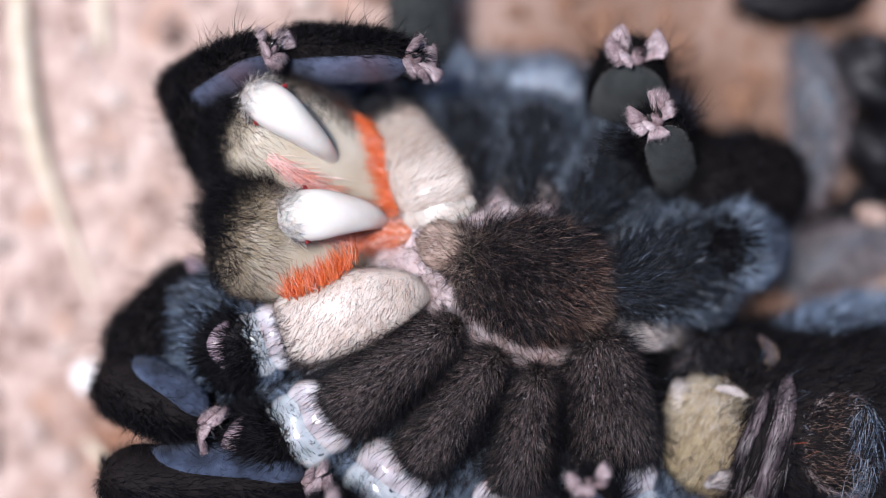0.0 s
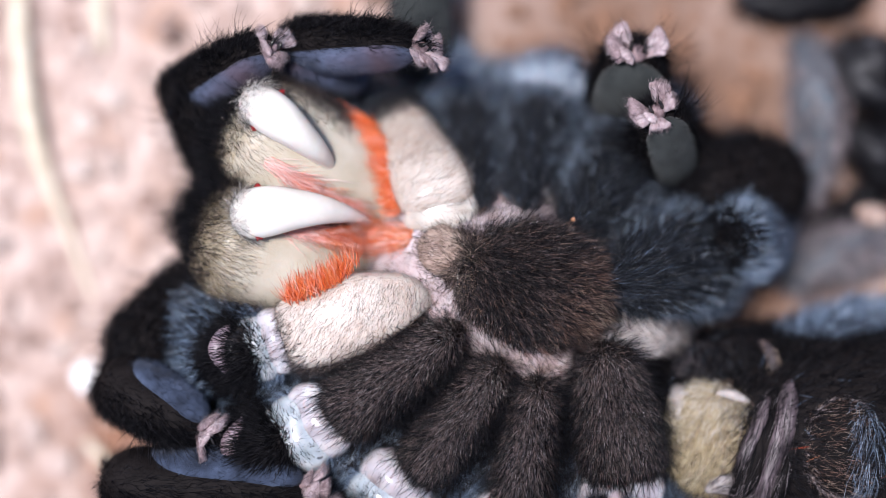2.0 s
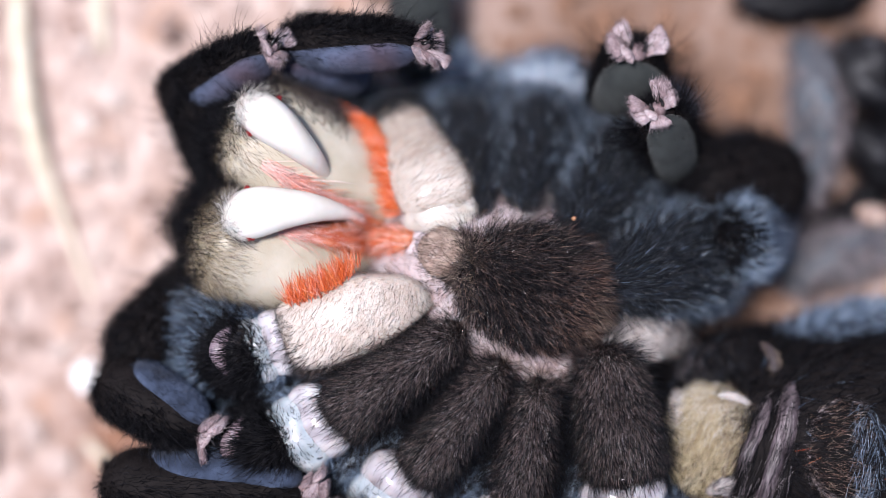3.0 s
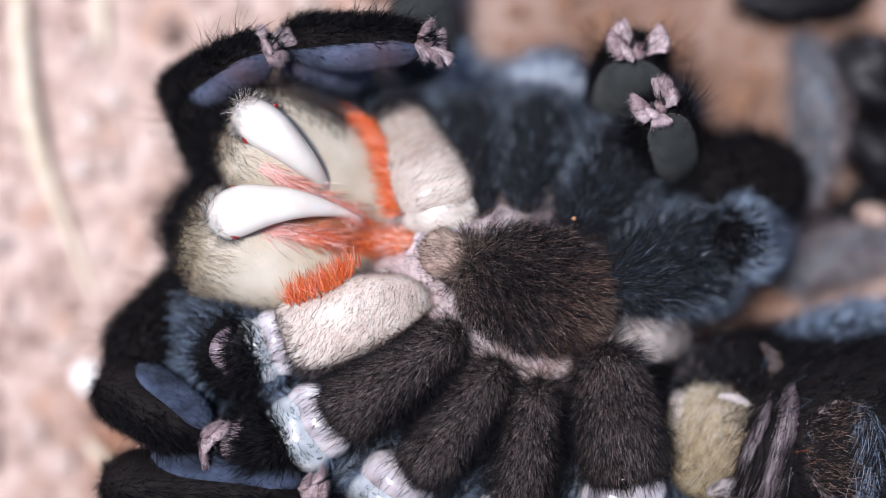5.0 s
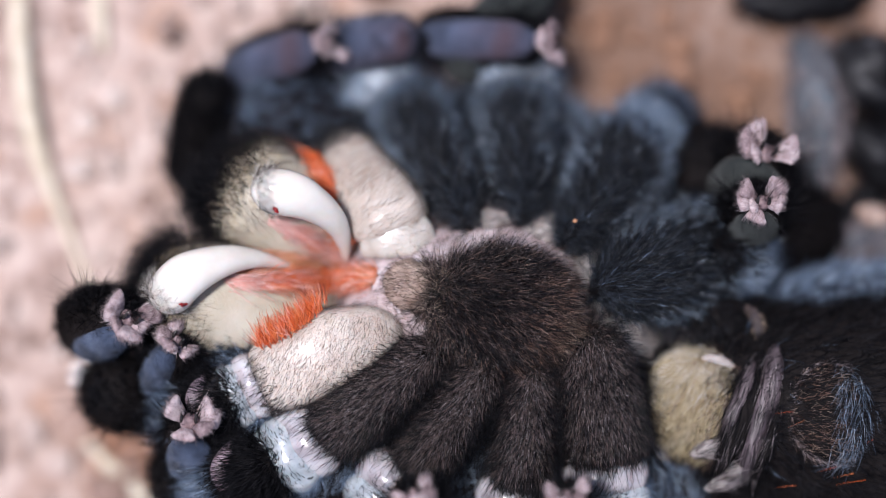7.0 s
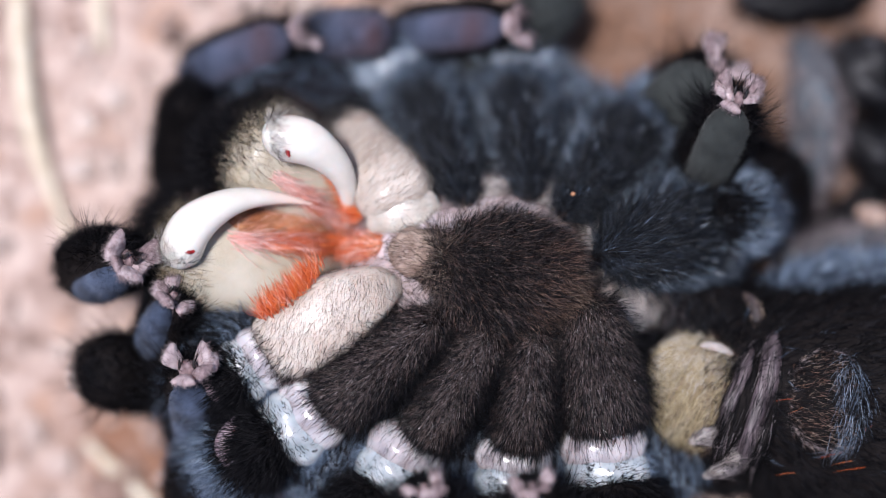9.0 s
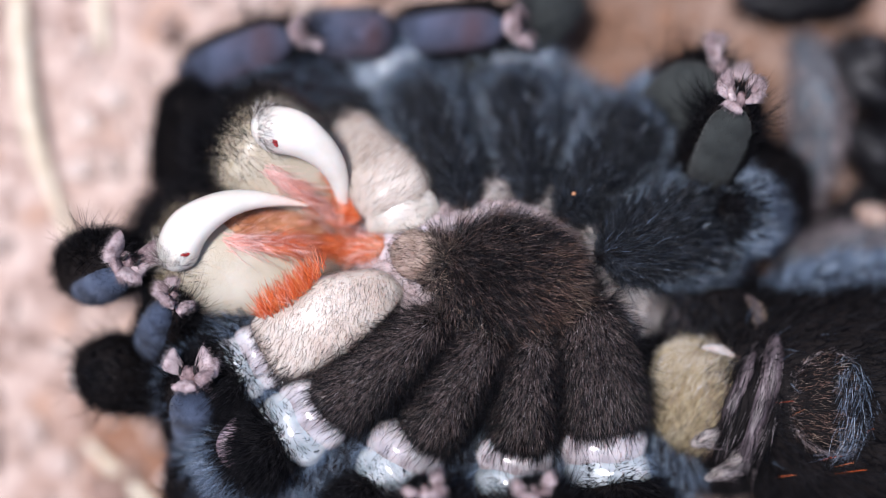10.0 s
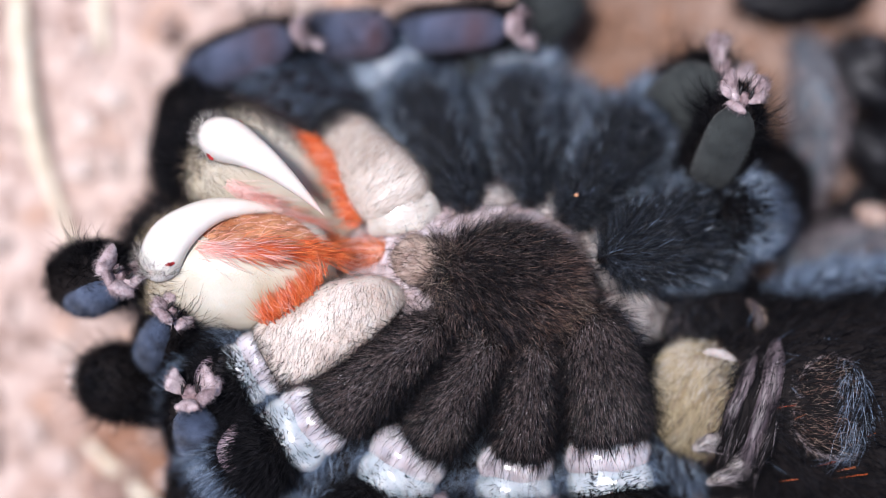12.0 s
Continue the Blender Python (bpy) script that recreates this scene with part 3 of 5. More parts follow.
def build_labium(body):
    g = Shape()
    s = g.loft([st(742, 438, -34, 26, 16), st(764, 444, -20, 42, 22), st(796, 454, -22, 46, 22), st(836, 466, -48, 40, 18)], SKIN_TAN, 28, 24, (0.35, 0.3), 0.09, folds=0.5)
    g.hairs(s, HAIR_TAN, 500, 20, 0.8, 0.24, 0.25, where=upward, reverse=True)
    g.hairs(s, HAIR_BROWN, 700, 22, 0.7, 0.22, 0.3, where=upward, reverse=True)
    g.hairs(s, HAIR_BROWN, 1100, 44, 0.5, 0.45, 0.3, where=lambda m, n, q: np.clip((q - 0.55) * 3, 0, 1) * upward(m, n, q), reverse=True)
    g.hairs(s, HAIR_TAN, 140, 40, 0.5, 0.4, 0.3, where=lambda m, n, q: np.clip((q - 0.4) * 3, 0, 1) * upward(m, n, q), reverse=True)
    return part("labium", g, body, "tan finely haired lower lip")


def fringe(g, line, comb, count, length, mats=(HAIR_RED, HAIR_CORAL)):
    """A dense brush of bristles rooted along a line (plan places with heights)."""
    p = np.array([at(*q) for q in line])
    step = np.concatenate([[0], np.cumsum(np.linalg.norm(np.diff(p, axis=0), axis=1))])
    for mat, share, stretch in ((mats[0], 0.8, 1.0), (mats[1], 0.2, 1.12)):
        n = int(count * share)
        x = step[-1] * rng.beta(1.3, 1.3, n)
        q = np.stack([np.interp(x, step, p[:, i]) for i in range(3)], 1) + rng.normal(0, 5 * UNIT, (n, 3))
        nor = np.broadcast_to([0, 0, 1.0], q.shape)
        c = np.broadcast_to(np.array(comb, float), q.shape)
        g.bristles(q, nor, c, mat, length * stretch, 0.74, 0.62, 0.26, 0.6)


PALP = ((750, 520), (520, 575))


def build_palp(root):
    """The near palp's base: a broad cream plate with an orange brush on its lip, the white joint and the thigh beyond."""
    g = Shape()
    s = g.loft([st(506, 600, -64, 56, 46), st(556, 584, -50, 74, 60), st(640, 554, -44, 74, 60), st(712, 534, -46, 50, 46), st(770, 536, -62, 16, 24)], SKIN_CREAM, 40, 30, (0.07, 0.2), 0.03, flat=0.4)
    g.hairs(s, HAIR_TAN, 700, 20, 0.66, 0.15, 0.25, comb=(-0.5, -0.9, 0), where=upward)
    g.hairs(s, HAIR_BROWN, 3800, 16, 0.65, 0.15, 0.22, comb=(-0.5, -0.9, 0), where=upward)
    g.hairs(s, HAIR_BROWN, 500, 30, 0.6, 0.5, 0.2, comb=(-0.7, -0.7, 0), where=lambda m, n, q: np.clip(-n[:, 1] - 0.3, 0, 1) * (n[:, 2] > -0.3))
    g.hairs(s, HAIR_BROWN, 600, 27, 0.6, 0.3, 0.25, comb=(-0.9, -0.5, 0), where=lambda m, n, q: np.clip(0.22 - q, 0, 1) * np.clip(n[:, 2] + 0.4, 0, 1) * np.clip(0.5 - n[:, 1], 0.05, 1))
    palp = part("maxilla", g, root, "cream palp base covered in fine dark hairs", middle(*PALP))
    g = Shape()
    fringe(g, [(508, 536, 2), (545, 525, 12), (590, 503, 14), (632, 472, 8)], (-0.35, 1, 0), 780, 44)
    part("maxilla_fringe", g, palp, "orange-red brush of bristles")
    build_trochanter(palp, 490, 608, 54, (-0.9, 0.35), WHITE_JOINT)
    build_femur(palp, 430, 628, 58, (-0.95, 0.1), BRUSH, HAIR_BLUE, 3600, steep=1.7)
    build_joint_ring(palp, ((408, 578), (386, 622), (410, 668)), 15)
    return palp


KNEE = at(376, 602, -130)


def build_knee(root):
    """The furry knee of the near palp."""
    g = Shape()
    s = g.loft([st(404, 500, -156, 40, 40), st(378, 560, -128, 56, 54), st(366, 630, -126, 58, 54), st(384, 704, -156, 42, 44)], SKIN_DARK, 24, 20, (0.25, 0.25), 0.05)
    g.hairs(s, HAIR_SLATE, 1800, 46, 0.5, 0.8, 0.25, where=upward, comb=(-1, 0.2, 0))
    g.hairs(s, HAIR_BLUE, 800, 46, 0.5, 0.8, 0.25, where=upward, comb=(-1, 0.2, 0))
    g.hairs(s, HAIR_ICE, 200, 46, 0.5, 0.8, 0.3, where=upward, comb=(-1, 0.2, 0))
    return part("patella", g, root, "slate-blue furry knee", KNEE)


FAR_PALP = ((784, 396), (690, 200))


def build_maxilla_far(root):
    g = Shape()
    s = g.loft([st(690, 200, -236, 30, 40), st(716, 234, -184, 52, 52), st(750, 300, -114, 66, 60), st(778, 356, -82, 70, 54), st(790, 392, -76, 60, 36)], SKIN_BEIGE, 32, 26, (0.14, 0.18), 0.03, flat=0.25)
    g.hairs(s, HAIR_PALE, 600, 26, 0.85, 0.25, 0.16, comb=(0.8, 0.5, 0), where=upward)
    g.hairs(s, HAIR_TAN, 1100, 24, 0.85, 0.22, 0.18, comb=(0.8, 0.5, 0), where=upward)
    g.hairs(s, HAIR_BROWN, 420, 22, 0.85, 0.16, 0.2, comb=(0.8, 0.5, 0), where=upward)
    g.hairs(s, HAIR_BROWN, 260, 40, 0.6, 0.25, 0.25, comb=(0.9, -0.4, 0), where=lambda m, n, q: np.clip(q - 0.8, 0, 1) * np.clip(-n[:, 1] + 0.2, 0, 1))
    g.hairs(s, HAIR_SLATE, 900, 40, 0.5, 0.6, 0.3, where=lambda m, n, q: np.clip(0.3 - q, 0, 1) * upward(m, n, q))
    body = part("maxilla", g, root, "cream palp base with pale down", middle(*FAR_PALP))
    g = Shape()
    s = g.loft([st(716, 402, -76, 20, 12), st(746, 384, -58, 34, 14), st(786, 374, -54, 40, 15), st(820, 380, -62, 36, 14), st(848, 398, -88, 18, 10)], RIDGE, 20, 24, (0.3, 0.3), 0.06)
    part("maxilla_ridge", g, body, "smooth white ridge")
    g = Shape()
    fringe(g, [(632, 206, -140), (662, 224, -124), (686, 270, -106), (698, 322, -92), (704, 384, -82)], (-1, 0.2, 0), 980, 44)
    part("maxilla_fringe", g, body, "orange-red brush of bristles")
    return body


def build_mouth(body):
    g = Shape()
    s = g.loft([st(650, 436, -116, 22, 20), st(695, 428, -96, 26, 22), st(738, 432, -66, 24, 20)], MOUTH, 20, 16, (0.3, 0.3), 0.08)
    g.hairs(s, HAIR_RED, 220, 36, 0.8, 0.5, 0.25, where=upward, reverse=True)
    g.hairs(s, HAIR_PINK, 160, 36, 0.8, 0.45, 0.25, where=upward, reverse=True)
    return part("mouth_brush", g, body, "orange-red bristles round the mouth")


BRUSH = "thigh with black and slate-blue bristles"
WHITE_JOINT = "glossy white swollen joint with dark freckles"
NECK = at(786, 450, -60)  # the point about which the front body turns


def build_body(root):
    g = Shape()
    s = g.loft([st(640, 450, -240, 100, 120), st(760, 480, -238, 180, 200), st(930, 530, -246, 214, 222), st(1060, 560, -240, 180, 200), st(1150, 590, -200, 90, 110)], SKIN_PINK, 40, 30, (0.15, 0.15), 0.035)
    g.hairs(s, HAIR_BROWN, 1800, 40, 0.4, 0.45, 0.4, where=lambda m, n, q: np.clip(n[:, 2] - 0.3, 0, 1))
    g.hairs(s, HAIR_RUST, 600, 44, 0.4, 0.5, 0.4, where=lambda m, n, q: np.clip(n[:, 2] - 0.3, 0, 1))
    g.hairs(s, HAIR_TAN, 1300, 34, 0.5, 0.4, 0.4, where=lambda m, n, q: np.clip(n[:, 2] - 0.3, 0, 1))
    body = part("prosoma", g, root, "pinkish membrane of the front body", NECK)
    g = Shape()
    s = g.loft([st(450, 670, -170, 70, 70), st(560, 745, -150, 110, 80), st(720, 820, -170, 130, 84), st(920, 860, -170, 130, 84), st(1140, 850, -170, 140, 84), st(1250, 830, -190, 90, 60)], SKIN_DARK, 24, 20, (0.2, 0.2), 0.05)
    g.hairs(s, HAIR_BLACK, 1500, 36, 0.5, 0.8, 0.25, where=upward)
    g.hairs(s, HAIR_BLUE, 3600, 46, 0.6, 0.7, 0.25, where=upward, comb=(-0.5, -1, 0))
    g.hairs(s, HAIR_ICE, 2200, 46, 0.6, 0.7, 0.3, where=upward, comb=(-0.5, -1, 0))
    part("flank", g, body, "dark hairy flank under the leg bases")
    g = Shape()
    s = g.loft([st(700, 246, -366, 80, 60), st(820, 250, -352, 140, 84), st(960, 268, -340, 150, 96), st(1090, 330, -310, 140, 90), st(1190, 430, -280, 100, 70), st(1240, 520, -245, 60, 60)], SKIN_DARK, 24, 24, (0.2, 0.2), 0.05)
    g.hairs(s, HAIR_SLATE, 1400, 50, 0.6, 0.9, 0.3, where=upward, comb=(0.3, 1, 0))
    g.hairs(s, HAIR_BLUE, 1600, 50, 0.6, 0.9, 0.3, where=upward, comb=(0.3, 1, 0))
    g.hairs(s, HAIR_ICE, 1200, 54, 0.6, 0.9, 0.3, where=upward, comb=(0.3, 1, 0))
    part("flank", g, body, "pale blue furry flank between the leg bases")
    for u, v, a in ((936, 374, 0.6), (1030, 400, 0.9), (1092, 484, 1.3)):
        g = Shape()
        s = g.loft([st(u - 40, v - 40 * a, -126, 26, 14), st(u, v - 2, -114, 46, 20), st(u + 44, v + 44 * a, -124, 30, 14)], WAIST, 20, 16, (0.3, 0.3), 0.14, folds=0.4)
        g.hairs(s, HAIR_GREY, 320, 26, 0.5, 0.5, 0.3, where=upward)
        part("skin_fold", g, body, "pale lilac fold beside the breast plate")
    build_sternum(body)
    build_labium(body)
    build_mouth(body)
    g = Shape()
    s = g.loft([st(1050, 580, -60, 24, 10), st(1110, 592, -84, 44, 13), st(1170, 598, -112, 48, 14), st(1222, 612, -200, 42, 16)], WAIST, 24, 22, (0.2, 0.2), 0.12)
    g.hairs(s, HAIR_GREY, 160, 30, 0.8, 0.5, 0.25, where=upward)
    g.hairs(s, HAIR_BLACK, 260, 50, 0.6, 0.5, 0.3, where=lambda m, n, q: np.clip(q - 0.45, 0, 1) * upward(m, n, q), reverse=True)
    part("pedicel_membrane", g, body, "pale soft membrane at the waist")
    g = Shape()
    s = g.loft([st(1196, 690, -120, 14, 14), st(1202, 716, -92, 22, 20), st(1202, 760, -90, 22, 20), st(1194, 830, -150, 16, 16)], WAIST, 18, 18, (0.25, 0.25), 0.1, folds=0.3)
    g.hairs(s, HAIR_BLACK, 130, 46, 0.7, 0.4, 0.25, where=upward, comb=(1, 0.2, 0))
    part("waist_fold", g, body, "pale lilac fold beside the leg base")
    return body


# each leg base: where it joins the breast plate, where it ends, half width; joint place, size and way; thigh place, size and way
NEAR_LEGS = {
    "first": ((806, 588), (590, 742), 53, (562, 746, 68, (-0.75, 0.5)), (470, 792, 72, (-0.9, 0.35))),
    "second": ((884, 652), (738, 842), 47, (704, 858, 66, (-0.5, 0.8)), (630, 936, 66, (-0.5, 0.8))),
    "third": ((952, 682), (918, 890), 47, (908, 914, 60, (-0.1, 1)), (900, 1004, 60, (-0.1, 1))),
    "fourth": ((1072, 622), (1108, 846), 70, (1102, 880, 68, (0.1, 1)), (1124, 990, 92, (0.1, 1))),
}
FAR_LEGS = {
    "first": ((846, 420), (818, 186), 54, (792, 160, 54, (-0.1, -1)), (780, 156, 42, (-0.3, -1))),
    "second": ((920, 400), (950, 196), 53, (964, 186, 60, (0.2, -1)), (970, 180, 42, (0.3, -1))),
    "third": ((1000, 426), (1122, 262), 64, (1136, 246, 46, (0.6, -0.7)), (1156, 236, 44, (0.6, -0.7))),
    "fourth": ((1060, 508), (1262, 444), 84, (1278, 432, 60, (0.9, -0.2)), (1288, 424, 52, (0.9, 0))),
}


def build_speck(coxa):
    g = Shape()
    g.loft([st(1013, 388, -36, 2, 2), st(1017, 386, -33, 4, 4), st(1021, 385, -36, 2, 2)], AMBER, 10, 8, (0.4, 0.4))
    return part("speck", g, coxa, "tiny amber speck")


def build_leg_base(root, row, far):
    a, b, w, joint, thigh = row
    if far:
        coxa = build_coxa(root, a, b, w, "blue-black furry leg base", HAIR_SLATE, count=8600, length=29, sink=120 if w > 80 else 0, flare=0.4)
        build_trochanter(coxa, *joint, "pale bluish swollen joint", 62 if w < 80 else 120, FAR_MEMBRANE if joint[0] < 1000 else PAD_BLUE)
        build_femur(coxa, *thigh, BRUSH, HAIR_BLUE, drop=110, steep=2.2)
    else:
        coxa = build_coxa(root, a, b, w, "dark brown furry leg base", HAIR_BROWN)
        build_trochanter(coxa, *joint, WHITE_JOINT)
        u, v, r, (du, dv) = thigh
        if r > 66 and du < -0.4:
            build_joint_ring(coxa, ((u - r * 0.56, v - r * 0.74), (u - r * 0.88, v + r * 0.02), (u - r * 0.46, v + r * 0.74)), 16)
        build_femur(coxa, *thigh, BRUSH, HAIR_BLUE, 3600, steep=1.6)
    return coxa


def build_chelicera(root, side):
    """A jaw in its own space: x from its root to the hinge of the fang, z the side that faces the fang."""
    g = Shape()
    s = g.loft(lu((0, 0, 0, 70, 60), (90, 0, 4, 100, 84), (190, 0, 6, 112, 96), (280, 0, 2, 110, 94), (340, 0, -6, 96, 84), (372, 0, -12, 80, 72)), SKIN_BULB, 40, 34, (0.12, 0.2), 0.015)
    rim = lambda m, n, q: np.clip((q - 0.66) * 4, 0, 1) * np.clip(n[:, 2] + 0.5, 0, 1)
    flank = lambda m, n, q: np.clip(np.abs(m[:, 1]) / UNIT - 78, 0, 40) * (q > 0.5)
    g.hairs(s, HAIR_TAN, 2000 if side > 0 else 500, 24, 0.75, 0.2, 0.2, where=rim, reverse=True)
    g.hairs(s, HAIR_BROWN, 2600 if side > 0 else 1300, 26, 0.7, 0.2, 0.2, where=rim, reverse=True)
    g.hairs(s, HAIR_GOLD, 2600 if side > 0 else 600, 20, 0.75, 0.3, 0.3, where=rim, reverse=True)
    g.hairs(s, HAIR_BROWN, 1500, 24, 0.7, 0.2, 0.2, where=flank, reverse=True)
    g.hairs(s, HAIR_BLACK, 1100, 74, 0.25, 0.5, 0.25, where=lambda m, n, q: (q > 0.72) * np.clip(-n[:, 2] + 0.3, 0, 1) * np.clip(-m[:, 1] * side / UNIT / 60 + 0.4, 0, 1))
    g.hairs(s, HAIR_BLACK, 900, 56, 0.3, 0.4, 0.28, where=lambda m, n, q: (q > 0.7) * (np.abs(n[:, 2]) < 0.45) * np.clip(n[:, 0] + 0.15 - n[:, 1] * side * 0.5, 0, 1))
    g.hairs(s, HAIR_BROWN, 2600, 22, 0.6, 0.24, 0.25, where=lambda m, n, q: np.clip(q - 0.8, 0, 1) * np.clip(n[:, 0] + 0.2, 0, 1), reverse=True)
    g.hairs(s, HAIR_BLACK, 320, 62, 0.15, 0.4, 0.25, where=lambda m, n, q: (q > 0.72) * (n[:, 0] > 0.1) * (n[:, 1] < 0.15) * (n[:, 2] > -0.25) * (n[:, 2] < 0.6))
    g.hairs(s, HAIR_BLACK, 1700, 26, 0.5, 0.32, 0.28, where=lambda m, n, q: np.clip((q - 0.76) * 5, 0, 1) * np.clip(0.75 - n[:, 2], 0, 1) * (n[:, 2] > -0.4))
    g.hairs(s, HAIR_BROWN, 900, 34, 0.55, 0.35, 0.28, where=lambda m, n, q: (q > 0.45) * np.clip(-n[:, 1] - 0.5, 0, 1) * (n[:, 2] > -0.3))
    jaw = part("chelicera", g, root, "swollen cream jaw with fine dark hairs", (0, 0, 0))
    PLACE[jaw] = np.zeros(3)
    g = Shape()
    for y0, n in ((-42, 1000),) if side > 0 else ((40, 560),):
        for mat, share, ln in ((HAIR_PINK, 0.28 if side > 0 else 0.66, 84), (HAIR_RED, 0.72 if side > 0 else 0.34, 74)):
            k = int(n * share)
            x = rng.uniform(120, 250 if side > 0 else 300, k) if mat is HAIR_PINK else rng.uniform(10 if side > 0 else 60, 190 if side > 0 else 250, k)
            y = y0 + rng.normal(0, 7, k)
            z = 10 + 96 * np.sqrt(1 - (y / 112) ** 2) - 14 * (x < 120) - 18 * (x < 50)
            p = np.stack([x, y, z * np.ones(k)], 1) * UNIT
            g.bristles(p, np.broadcast_to([0, 0, 1.0], p.shape), np.broadcast_to([-1.0, -0.1 * np.sign(y0), 0], p.shape), mat, ln, 0.76, 0.55, 0.2, 0.5)
    part("cheliceral_fringe", g, jaw, "pink and orange-red row of bristles", (0, 0, 0))
    g = Shape()
    y = -72 if side > 0 else 52
    s = g.loft(lu((30, y * 0.7, 52, 20, 9), (100, y, 67, 36, 11), (190, y, 72, 38, 11), (280, y * 0.85, 66, 20, 9)), GROOVE, 24, 28, (0.2, 0.2), 0.1, up=(0, 0.62 * np.sign(y), 0.78), folds=0.5)
    g.hairs(s, HAIR_PINK, 130, 40, 0.8, 0.35, 0.3, where=lambda m, n, q: np.clip(n[:, 2], 0, 1), reverse=True)
    g.hairs(s, HAIR_BROWN, 260, 26, 0.75, 0.25, 0.3, where=lambda m, n, q: np.clip(n[:, 2], 0, 1), reverse=True)
    part("fang_groove", g, jaw, "moist brown groove for the fang", (0, 0, 0))
    return jaw


FANG_LENGTHS = (258, 240)  # near, far


def build_fang(jaw, length, slim=1.0):
    """A curved tusk in its own space: base at the origin, tip along x, bulging towards z."""
    g = Shape()
    rows = []
    for f, w, d, z in ((-0.01, 34, 28, -52), (0.03, 45, 38, -20), (0.13, 45, 38, 17), (0.28, 36, 31, 38), (0.45, 27, 24, 47), (0.62, 18.5, 17, 42), (0.8, 10, 10, 26), (0.92, 4.8, 5, 11), (1, 1, 1, 0)):
        rows.append((length * f, 0, z, w * slim, d / slim ** 0.8))
    s = g.loft(lu(*rows), IVORY, 28, 34, (0.1, 0.0), 0.012)
    root = lambda m, n, q: np.clip(0.2 - q, 0, 1) * (n[:, 2] > -0.4)
    g.hairs(s, HAIR_BROWN, 560, 26, 0.6, 0.2, 0.3, where=root)
    g.hairs(s, HAIR_PALE, 240, 24, 0.5, 0.25, 0.3, where=root)
    fang = part("fang", g, jaw, "smooth ivory white curved fang", (0, 0, 0))
    return fang


def build_red_spot(fang, x, y, z, r):
    g = Shape()
    g.loft(lu((x - r, y, z, r * 0.6, r * 0.4), (x, y + r * 0.3, z + 1, r, r * 0.6), (x + r * 1.3, y - r * 0.5, z, r * 0.4, r * 0.4)), BLOOD, 14, 12, (0.4, 0.4), 0.35, folds=0.6)
    return part("red_spot", g, fang, "dark red hinge spot", (0, 0, 0))


def build_segment(root, name, length, r0, r1, label, hair=HAIR_BLACK, count=2400, hair_length=34, skin=SKIN_DARK):
    """A leg segment in its own space: x from base to tip."""
    g = Shape()
    s = g.loft(lu((0, 0, 0, r0, r0), (length * 0.3, 0, 4, r0 * 1.06, r0 * 1.02), (length * 0.7, 0, 2, r1 * 1.04, r1), (length, 0, 0, r1 * 0.9, r1 * 0.88)), skin, 24, 20, (0.2, 0.2), 0.025)
    g.hairs(s, hair, int(count * 1.6), hair_length, 0.6, 0.7, 0.2)
    if skin is SKIN_DARK:
        g.hairs(s, hair, 220, 86, 0.35, 0.55, 0.25)
    ob = part(name, g, root, label, (0, 0, 0))
    PLACE[ob] = np.zeros(3)
    return ob


